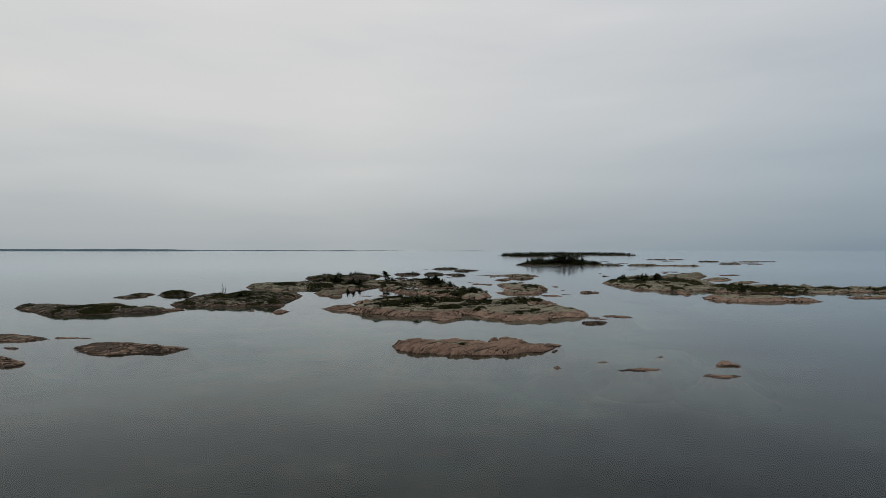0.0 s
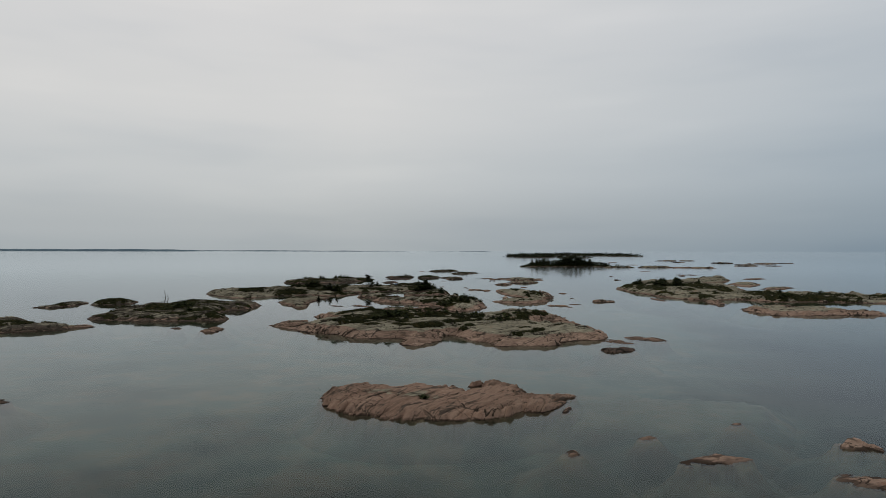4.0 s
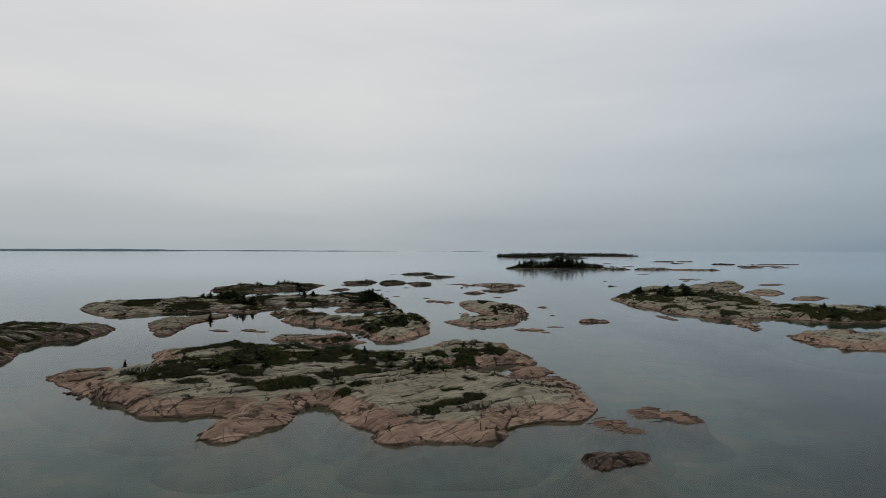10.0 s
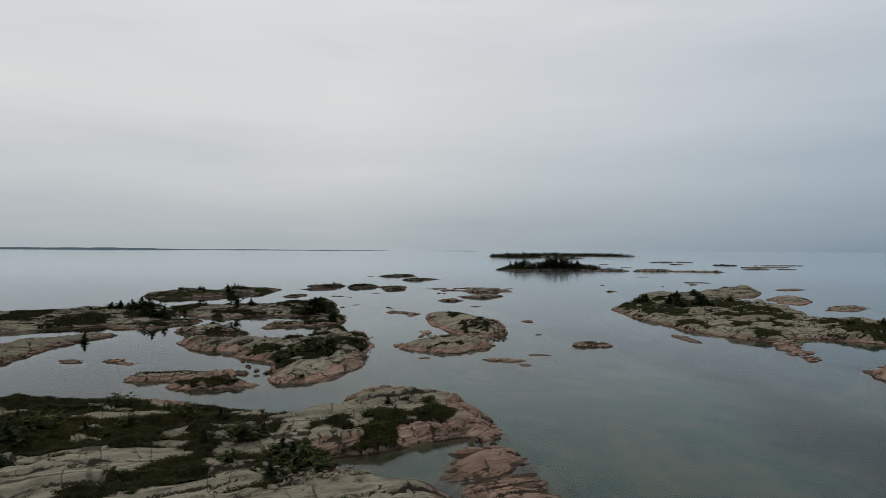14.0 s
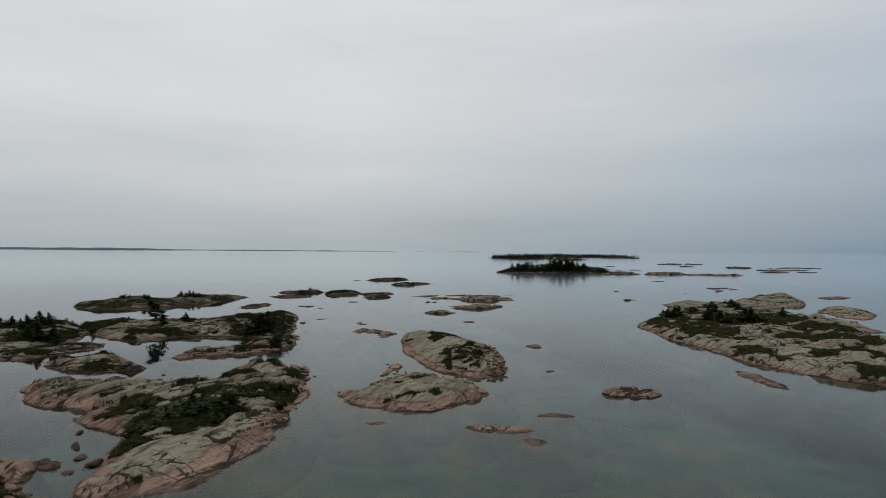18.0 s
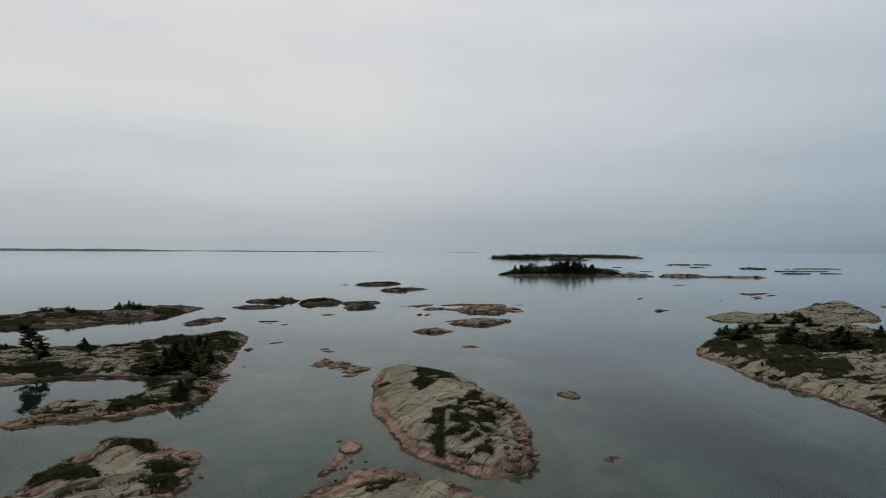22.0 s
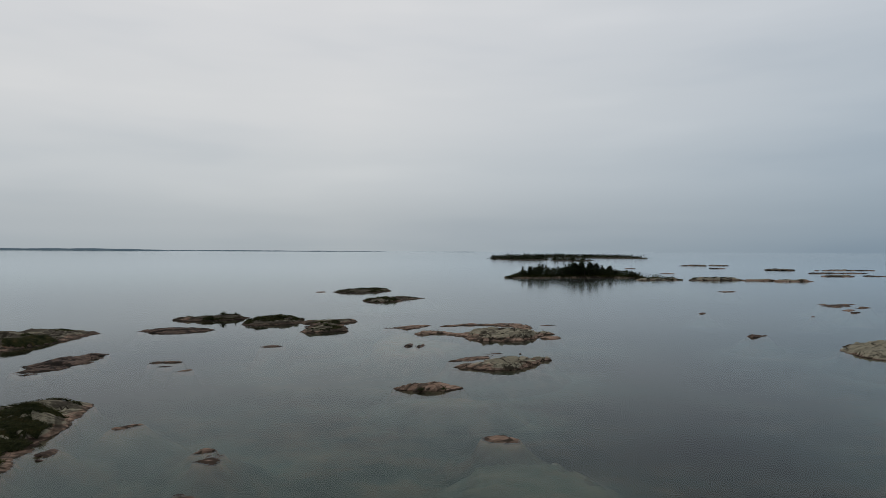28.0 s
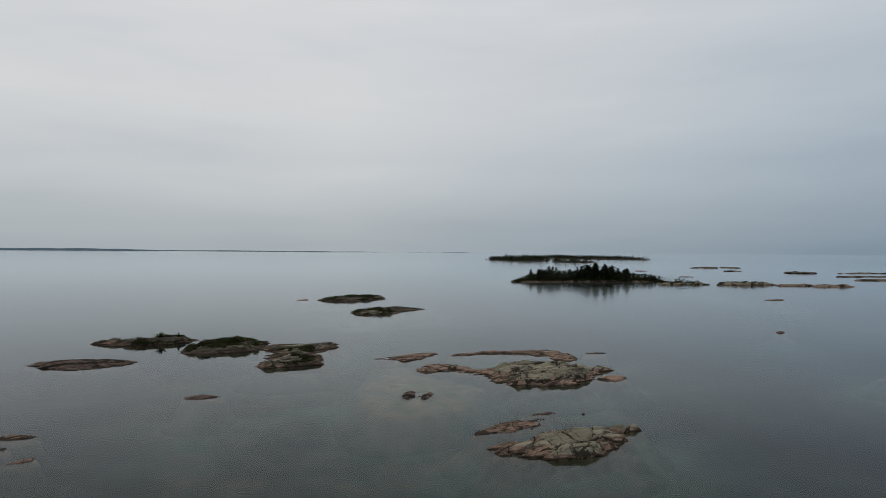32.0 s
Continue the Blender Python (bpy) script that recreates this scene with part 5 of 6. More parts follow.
def islet(key, number):
    tall, outlines = PLAN[key]
    pts = np.concatenate([np.array(o) for o in outlines])
    size = np.ptp(pts, axis=0)
    far = key[0] in "WX"
    step = NEAR.get(key, 0.3 if max(size) < 12 else 0.4)
    low_rock = max(size) < 9 and key[0] in "NTRSM"
    edge = 3 * step if far else 11.5 if low_rock else 8.5
    x0, y0 = pts.min(0) - edge
    nx, ny = int((size[0] + 2 * edge) / step) + 2, int((size[1] + 2 * edge) / step) + 2
    x, y = np.meshgrid(x0 + step * np.arange(nx), y0 + step * np.arange(ny))
    s = np.full(x.shape, -1e9)
    for o in outlines:
        s = np.maximum(s, shore_distance(x, y, rounded(rounded(o)) if max(size) < 16 else rounded(o)))
    for o in POOLS.get(key, ()):
        s = np.minimum(s, -shore_distance(x, y, rounded(o)))
    # joints run along the strike of the gneiss and across it
    strike = radians(TURN.get(key, 24))
    u = x * math.cos(strike) + y * math.sin(strike)
    v = -x * math.sin(strike) + y * math.cos(strike)
    bend = fbm(x / 9, y / 9, 31, 3)
    u, v = u + 1.6 * bend, v + 1.3 * fbm(x / 9, y / 9, 37, 3)
    long_side, wide_side = (4.0, 3.0) if key == "L" else (11.0, 3.4) if key in ("S", "F3") else (4.5, 2.4) if max(size) < 12 and tall < 0.75 else (8.5, 5.0)
    joint, chance, cell, ox, oy = cells(u / long_side, v / wide_side, 11)
    joint = joint * 0.5 * wide_side
    fine, fchance, _, _, foy = cells(u / 2.3 + 40, v / 0.95, 23)
    seam = np.clip(fine * 0.5 * 0.95 / step, 0, 1)
    fine = fine * 0.5 * 0.95 + 0.6 * ease(2.6 * value_noise(x / 4.5, y / 4.5, 57) - 0.75)
    edge_on = np.clip(joint / (1.3 * step), 0, 1)
    # a joint is open along some of its length only
    shut = 0.9 * ease(2.6 * value_noise(x / 5.5, y / 5.5, 63) - 0.85)
    joint = joint + shut
    # long straight fractures that come and go
    diag = u * 0.86 + v * 0.5
    line = np.abs((diag / 4.7 + 0.3 * bend) % 1.0 - 0.5) * 4.7 + 1.6 * ease(value_noise(x / 6, y / 6, 51) * 2 - 0.7)
    cross = np.abs(((0.55 * v - 0.84 * u) / 7.5 + 0.25 * bend) % 1.0 - 0.5) * 7.5 + 1.4 * ease(value_noise(x / 5, y / 5, 53) * 2.2 - 0.7)
    line = np.minimum(line, cross)
    cracks = np.minimum(np.minimum(joint, fine + 0.03), line)
    if key in ("N1", "N2"):
        # the eastern half of the long islet has come apart into angular blocks
        gap, lift, _, _, _ = cells(u / 4.6 + 9, v / 3.3 + 0.4 * bend, 71)
        apart = ease((x - 42.3 - 0.36 * np.maximum(y - 355, 0)) / 2.2) * ease(2.4 * value_noise(x / 6, y / 6, 73)) if key == "N1" else ease((x - 40) / 4.0)
        gap = 1.4 * gap + 1.2 * (1 - apart)
        cracks = np.minimum(cracks, gap)
        CLEFTS[key] = np.where(apart > 0.5, gap, 0.0)
    # beds that dip to the north and end in a step, its shaded foot painted dark
    thick = 4.6 if max(size) > 45 else 2.4
    bed = (v / thick + 0.8 * fbm(x / 14, y / 14, 41, 3)) % 1.0
    broken_off = ease(2.8 * value_noise(u / 13, v / 5, 43) - 0.75)
    if max(size) > 9 and not far:
        cracks = np.minimum(cracks, thick * np.minimum(1 - bed, bed) + 0.5 * (1 - broken_off))
    if key in ("W4", "W5", "W6", "W7", "W9", "W10"):
        # broken into separate reefs
        s = s + 0.9 * min(size) * fbm(x / 16, y / 40, 97, 2) - 0.5
    rough_edge = min(1.0, 0.16 * min(size))
    wander = rough_edge * (1.3 * fbm(x / 7, y / 7, 5, 3) + 0.35 * fbm(x / 1.9, y / 1.9, 8, 3) + (0.45 if max(size) < 30 else 0.25) * edge_on * (chance - 0.5) + (0.35 if key in ("N1", "N2") else 1.0) * (fchance - 0.5)) + 0.1
    if max(size) < 60:
        # ragged ends along the strike
        wander = wander + (min(2.2, 0.2 * min(size)) if 14 < max(size) and key not in ("S", "N1", "N2") else 0.55 if key in ("N1", "N2") else min(1.5, 0.22 * min(size))) * (1.3 * fbm(u / 3.2, v / 0.8, 83, 3) + 0.5 * fbm(u / 1.2, v / 0.4, 86, 2) + 1.5 * fbm(u / 7.0, v / 1.6, 89, 2))
    if max(size) < 14 and key not in ROUND:
        # loose blocks break the outline of the small rocks
        wander = wander + 0.3 * min(size) * (chance - 0.55)
    # the ragged line fades out under water
    wander = wander * (0.6 if min(size) < 4.5 else 1.0)
    s = s + wander * np.where(s < 0, np.exp(np.maximum(s, -40) / 1.6), 1.0)
    if max(size) < 9:
        # the foot of a small rock is round
        middle = 0.5 * (pts.min(0) + pts.max(0))
        foot = np.minimum(0.25 * math.hypot(*size) - np.hypot(x - middle[0], y - middle[1]), 0.5 * s)
        s = np.where(s < 0, s + (foot - s) * ease(-s / 3.5), s)
    d = np.maximum(s, 0)
    rise = (abs(tall) * 0.9 + 0.55) * (1.05 + 1.0 * fbm(x / 8, y / 8, 29, 2) if max(size) > 10 else 0.8)
    rise = np.maximum(rise, 0.3) * (1.5 if key in ("Q", "F1") else 2.0 if key in ("F3", "N1", "N2") else 1.0)
    z = tall * (1 - np.exp(-d / rise)) if tall > 0 else 0.0 * d
    if tall > 0 and not far and key not in ("S", "N1", "N2", "Q", "F3", "R3", "L") + ROUND:
        # a low ragged skirt of ledges and uneven knolls along the strike in the middle
        core = min(d.max(), 9.0)
        knoll = ease((d - 0.06 * core) / (0.6 * core)) * (0.4 + 1.15 * value_noise(u / (9 if core > 5 else 4.5), v / (3.4 if core > 5 else 1.7), 101))
        z = tall * (0.22 * (1 - np.exp(-d / 1.0)) + 0.66 * knoll)
    inland = ease(d / 2.2)
    if tall > 0:
        low = min(tall, 1.7)
        worn = 0.35 if key == "N1" else 1.0
        stairs = 0.13 if key in ("S", "N1", "N2", "M", "L") else 0.34 if max(size) > 30 else 0.26
        z = z * (1 + 0.5 * fbm(x / 11, y / 11, 3, 3))
        # long ridges and ledges along the strike
        z = z + inland * low * ((0.1 if key == "N1" else 0.22 if key in ("S", "N2") else 0.5) * fbm(u / 9, v / 3.0, 19, 2) + (0.5 if max(size) < 14 or key in ("M", "L") else 1.0) * (stairs * (chance - 0.5) + 0.34 * worn * oy * (chance - 0.35)) + 0.16 * worn * seam * (fchance > 0.6) * (foy + 0.3))
        if max(size) > 9 and not far:
            ledge = np.minimum(1 - bed, bed / 0.05)
            z = z + inland * min(low, 1.5) * (0.07 if key == "N1" else 0.2 if key in ("S", "N2", "M", "L") else 0.62 if key == "F3" else 0.42) * (ledge - 0.4) * broken_off
        if key in ("N1", "N2"):
            z = z + ease(d / 0.8) * apart * (1.25 * (lift - 0.4) - 0.6 * (1 - ease(gap / 0.3)))
        z = z + inland * low * 0.05 * fbm(x / 1.5, y / 1.5, 44, 3)
        z = z - ease(d / 0.5) * min(0.2, 0.16 * tall) * (1 - ease(joint / 0.2)) - ease(d / 0.5) * worn * min(0.12, 0.1 * tall) * (1 - ease(np.minimum(fine, line) / 0.16))
        if max(size) < 12 and tall < 0.75 and key not in ROUND:
            # water stands in the open joints of the small rocks
            z = z - 0.9 * tall * (1 - ease(joint / 0.2)) * (chance > 0.5)
        z = np.where(s > 0, np.maximum(z, 0.03 if max(size) > 12 else 0.0), z)
    else:
        z = tall + ease(d / 4) * (0.9 * fbm(x / 5, y / 5, 12, 4) - 0.06 * (1 - ease(joint / 0.4)) + 0.3)
        z = np.where(s > 0, np.minimum(z, -0.25), z)
    under = np.minimum(s, 0)
    # below the surface the rock falls away to the lake floor
    floor = 5.6 - 1.6 * shoal_at(x, y)
    reach = (5.0 if key in ("N1", "N2") else 3.6 if low_rock else 3.2 if max(size) > 15 else 2.6 if max(size) > 7 else 2.0) * (1 + 0.5 * fbm(x / 8, y / 8, 61, 2))
    top = 0 if tall > 0 else tall
    z = np.where(s <= 0, top - (floor + top) * (1 - np.exp(under / reach)) + 0.3 * fbm(x / 3.5, y / 3.5, 66, 3) * ease(-under / 1.5) * ease((7 + under) / 4), z)
    if not far:
        # the outermost rim dips under the lake floor
        brim = 0.4 * edge
        z = np.where(s < -brim, z - 2.2 * ease((-s - brim) / (0.52 * edge)), z)
    LAND.append((x0, y0, step, z))
    keep = s > (-edge + 0.5 if not far else -2 * step)
    quad = keep[:-1, :-1] & keep[1:, :-1] & keep[:-1, 1:] & keep[1:, 1:]
    ids = np.arange(nx * ny).reshape(ny, nx)
    faces = np.stack([ids[:-1, :-1], ids[:-1, 1:], ids[1:, 1:], ids[1:, :-1]], -1)[quad]
    verts = np.stack([x.ravel(), y.ravel(), z.ravel()], -1)
    centre = verts[faces].mean(1)
    wet = centre[:, 2] < -0.12
    if key not in SPLIT and quad.size < 40000 and wet.any():
        # wet clefts inside the rock belong to the bedrock
        under_water = np.zeros(quad.shape, bool)
        under_water[quad] = wet
        ring = joined_pieces(np.zeros(quad.shape, int), under_water, np.zeros(z.shape))[quad]
        numbers, sizes = np.unique(ring[wet], return_counts=True)
        wet = wet & (ring == numbers[sizes.argmax()])
    fcell = joined_pieces(np.where(quad, cell[:-1, :-1], -1), quad, z)[quad] if key in SPLIT else cell[:-1, :-1][quad]
    tone = TONE.get(key, -0.15 if max(size) > 12 else -0.5)
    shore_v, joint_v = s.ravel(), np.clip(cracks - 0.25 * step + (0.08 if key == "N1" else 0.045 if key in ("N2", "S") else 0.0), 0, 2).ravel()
    along_v, across_v = u.ravel(), v.ravel()
    middle = Vector((*pts.mean(0), 0))
    if tall < 0:
        word, label, kind = "rock_shoal", "sunken shoal of pink granite under clear lake water", "structure"
    elif key[0] in "WX":
        word, label, kind = "wooded_islet" if key in ("W", "X1", "X2", "X3") else "rock_islet", \
            "distant low granite islet in the open lake" if key not in ("W", "X1", "X2", "X3") else "distant granite islet covered with dark conifers", ""
    elif max(size) > 18 and tall >= 1.5:
        word, label, kind = "rock_islet", "granite islet of cracked pink-grey slabs with dark heath", ""
    elif max(size) > 9:
        word, label, kind = "rock_islet", "low bare granite islet with dark joints in calm water", ""
    else:
        word, label, kind = "rock", "small bare pink rock just above the calm lake", ""
    if key in DARK:
        label = "dark wet rock lying low in the calm lake" if key[0] != "W" else "distant dark low islet of bare rock"
    thing = tagged(new(word), label, "shoal" if tall < 0 else ("island" if "islet" in word else "rock"), "granite islets" if tall > 0 else "", kind)
    thing.location = middle
    paint = DARK_ROCK if key in DARK else GRANITE

    def piece(name, chosen, note="", paint=paint):
        used, back = np.unique(faces[chosen], return_inverse=True)
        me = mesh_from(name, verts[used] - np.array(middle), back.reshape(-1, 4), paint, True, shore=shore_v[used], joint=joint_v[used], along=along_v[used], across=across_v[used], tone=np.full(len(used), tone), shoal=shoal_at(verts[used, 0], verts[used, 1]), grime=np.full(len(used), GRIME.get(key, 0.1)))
        return part_mesh(name, me, thing, note)

    if wet.any():
        piece("submerged_ledge", wet, "brown algae-covered ledge under water", GRANITE)
    dry = ~wet
    if not dry.any():
        return
    split = key in SPLIT
    if not split:
        piece("bedrock", dry)
        return
    names, counts = np.unique(fcell[dry], return_counts=True)
    chosen_cells = [c for c, n in zip(names, counts) if n > 14]
    tally = dict(zip(names, counts))
    chosen_cells = sorted(chosen_cells, key=lambda c: -tally[c])[:280]
    rest = dry.copy()
    for c in chosen_cells:
        mine = dry & (fcell == c)
        rest &= ~mine
        piece("slab", mine)
    if rest.any():
        tagged(piece("rubble", rest), kind="stuff")


for number, key in enumerate(PLAN):
    islet(key, number)


# ---- lake ----
ids = np.arange(BED_X.size).reshape(BED_X.shape)
faces = np.stack([ids[:-1, :-1], ids[:-1, 1:], ids[1:, 1:], ids[1:, :-1]], -1).reshape(-1, 4)
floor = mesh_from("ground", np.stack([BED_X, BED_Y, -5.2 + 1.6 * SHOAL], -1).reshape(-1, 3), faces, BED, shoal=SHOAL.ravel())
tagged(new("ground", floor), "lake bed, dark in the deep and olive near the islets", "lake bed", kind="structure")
# the far rim of the lake is lifted to where the open horizon lies
FAR_Y = [-9000, 3300, 3700, 4150, 4600, 5200, 6500]
lake = mesh_from("water", [(x, y, max(0.0, 0.0065 * (y - 3300))) for y in FAR_Y for x in (-9000, 9000)],
                 [(2 * k, 2 * k + 1, 2 * k + 3, 2 * k + 2) for k in range(len(FAR_Y) - 1)], WATER, False)
tagged(new("water", lake), "calm clear grey lake water reflecting the overcast sky", "lake", kind="structure")


# ---- far shores along the horizon ----
def far_shore(x_from, x_to, y, tall, seed, label):
    n = 220
    xs = np.linspace(x_from, x_to, n)
    taper = np.minimum(1, np.minimum(np.arange(n), n - 1 - np.arange(n)) / 40)
    tops = tall * (0.25 + 0.75 * taper) * (1 + 0.35 * fbm(xs / 300, xs * 0, seed, 3) + 0.12 * fbm(xs / 40, xs * 0, seed + 3, 3))
    rows = [(0.0, -0.5), (10.0, 0.5), (60.0, 0.85), (140.0, 1.0), (300.0, 0.9)]
    verts = [(x, y + dy, t * f if f > 0 else -1.0) for dy, f in rows for x, t in zip(xs, tops)]
    faces = [(r * n + i, r * n + i + 1, (r + 1) * n + i + 1, (r + 1) * n + i) for r in range(len(rows) - 1) for i in range(n - 1)]
    # the blue-grey holds the haze of the distance in the base colour
    p = Paint("haze_tinted_shore", 0.95, 0.05)
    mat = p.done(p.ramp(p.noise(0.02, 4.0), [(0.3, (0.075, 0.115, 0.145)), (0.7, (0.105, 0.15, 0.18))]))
    return tagged(new("backdrop", mesh_from("backdrop", verts, faces, mat)), label, "shore", kind="structure")


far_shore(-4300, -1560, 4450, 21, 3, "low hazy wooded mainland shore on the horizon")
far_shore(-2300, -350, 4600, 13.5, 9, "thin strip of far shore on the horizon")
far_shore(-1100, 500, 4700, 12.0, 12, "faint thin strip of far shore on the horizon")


# ---- plants ----
def tuft_cloud(rng, centres, size, flat=0.6):
    """Small three-cornered leaves, three to each centre."""
    n = len(centres)
    c = np.repeat(centres, 3, 0)
    a = rng.uniform(0, 2 * math.pi, 3 * n)
    lift = rng.uniform(-0.2, 0.9, 3 * n) * flat
    scale = np.repeat(np.broadcast_to(size, n), 3) * rng.uniform(0.6, 1.3, 3 * n)
    along = np.stack([np.cos(a), np.sin(a), lift], -1) * scale[:, None]
    side = np.stack([-np.sin(a), np.cos(a), rng.uniform(-0.6, 0.6, 3 * n)], -1) * scale[:, None] * 0.45
    verts = np.stack([c - 0.3 * along - side, c - 0.3 * along + side, c + along], 1).reshape(-1, 3)
    return verts, np.arange(len(verts)).reshape(-1, 3)


# how thin the heath grows between the larger patches
WILD = {"E1": 0.12, "C": 0.25, "F1": 0.24, "F3": 0.33, "G": 0.2, "H1": 0.1, "H2": 0.02, "H3": 0.16, "O": 0.3, "Q": 0.45, "D2": -0.1, "D1": 0.0, "I1": 0.12, "I2": 0.12, "F2": 0.05,
        "F7": 0.0, "F8": 0.05, "W": -0.6, "W1": 0.28, "W2": 0.3, "F4": 0.15, "N2": 0.36, "N1": 0.62}


def heath(key):
    """The green mat on one islet: a lumpy cushion and its tufts."""
    tall, outlines = PLAN[key]
    pts = np.concatenate([np.array(o) for o in outlines])
    lo, size = pts.min(0), np.ptp(pts, axis=0)
    step = 0.45 if key not in ("O", "G", "C", "E1") else 0.6
    if key[0] == "W":
        step = 1.2
    nx, ny = int(size[0] / step) + 2, int(size[1] / step) + 2
    x, y = np.meshgrid(lo[0] + step * np.arange(nx), lo[1] + step * np.arange(ny))
    g = green_at(x, y)
    s = np.full(x.shape, -1e9)
    for o in outlines:
        s = np.maximum(s, shore_distance(x, y, rounded(o)))
    if key in WILD:
        u, v = x * math.cos(STRIKE) + y * math.sin(STRIKE), -x * math.sin(STRIKE) + y * math.cos(STRIKE)
        g = np.maximum(g, 1.1 * fbm(u / 6, v / 2.0, 95, 5) - WILD[key])
    g = np.minimum(g, (s - (0.1 if key in ("O", "G", "H1", "H2") else 0.8)) * 0.45)
    if (g > 0).sum() < 4:
        return
    x0, y0, st, grid = LAND[list(PLAN).index(key)]
    i, j = ((x - x0) / st).astype(int).clip(0, grid.shape[1] - 2), ((y - y0) / st).astype(int).clip(0, grid.shape[0] - 2)
    base = np.maximum(np.maximum(grid[j, i], grid[j, i + 1]), np.maximum(grid[j + 1, i], grid[j + 1, i + 1]))
    if key in CLEFTS:
        # among the loose blocks it keeps to the clefts
        g = np.minimum(g, (0.52 - CLEFTS[key][j, i]) * 0.8)
    lump = 0.5 + fbm(x / 1.6, y / 1.6, 71, 3)
    z = base + np.where(g > 0, 0.04 + (0.55 * ease(g * 1.6) * lump), -0.35)
    keep = g > -0.06
    quad = keep[:-1, :-1] & keep[1:, :-1] & keep[:-1, 1:] & keep[1:, 1:] & (base[:-1, :-1] > 0.15)
    ids = np.arange(nx * ny).reshape(ny, nx)
    faces = np.stack([ids[:-1, :-1], ids[:-1, 1:], ids[1:, 1:], ids[1:, :-1]], -1)[quad]
    if not len(faces):
        return
    used, back = np.unique(faces, return_inverse=True)
    verts = np.stack([x.ravel(), y.ravel(), z.ravel()], -1)[used]
    thing = tagged(new("heath_cover", mesh_from("heath_cover", verts, back.reshape(-1, 4), MOSS)),
                   "dark green juniper and heath mat in the hollows of the rock", "heath", kind="stuff")
    rng = np.random.default_rng(len(key) + int(abs(lo[0])))
    yes = (g > -0.05) & (base > 0.15)
    cx, cy, cz = x[yes], y[yes], z[yes]
    per = 15 if key not in ("O", "W", "G") else 7
    c = np.repeat(np.stack([cx, cy, cz], -1), per, 0)
    c[:, :2] += rng.uniform(-0.5, 0.5, (len(c), 2)) * step
    c[:, 2] += rng.uniform(0.0, 0.18, len(c))
    v, f = tuft_cloud(rng, c, (0.105 if key[0] != "W" else 0.8) * rng.uniform(0.6, 1.4, len(c)))
    part_mesh("tufts", mesh_from("tufts", v, f, HEATH, False), thing)


for key in PLAN:
    if key in WILD or (PLAN[key][0] > 1.0 and key[0] not in "XW"):
        heath(key)


def rod(rings, sides=6):
    """A tapered tube through rings of (centre, radius)."""
    verts, faces = [], []
    for c, r in rings:
        for k in range(sides):
            a = 2 * math.pi * k / sides
            verts.append((c[0] + r * math.cos(a), c[1] + r * math.sin(a), c[2]))
    for i in range(len(rings) - 1):
        for k in range(sides):
            a, b = i * sides + k, i * sides + (k + 1) % sides
            faces.append((a, b, b + sides, a + sides))
    return verts, faces


def limb(verts, faces, a, b, r):
    """Adds a thin three-sided twig from a to b."""
    a, b = np.array(a), np.array(b)
    w = np.cross(b - a, (0.3, 0.2, 1.0))
    w = w / (np.linalg.norm(w) + 1e-9)
    q = np.cross(b - a, w)
    q = q / (np.linalg.norm(q) + 1e-9)
    k = len(verts)
    for end, rad in ((a, r), (b, r * 0.35)):
        for t in range(3):
            g = 2 * math.pi * t / 3
            verts.append(tuple(end + rad * (math.cos(g) * w + math.sin(g) * q)))
    faces += [(k, k + 1, k + 4, k + 3), (k + 1, k + 2, k + 5, k + 4), (k + 2, k, k + 3, k + 5)]


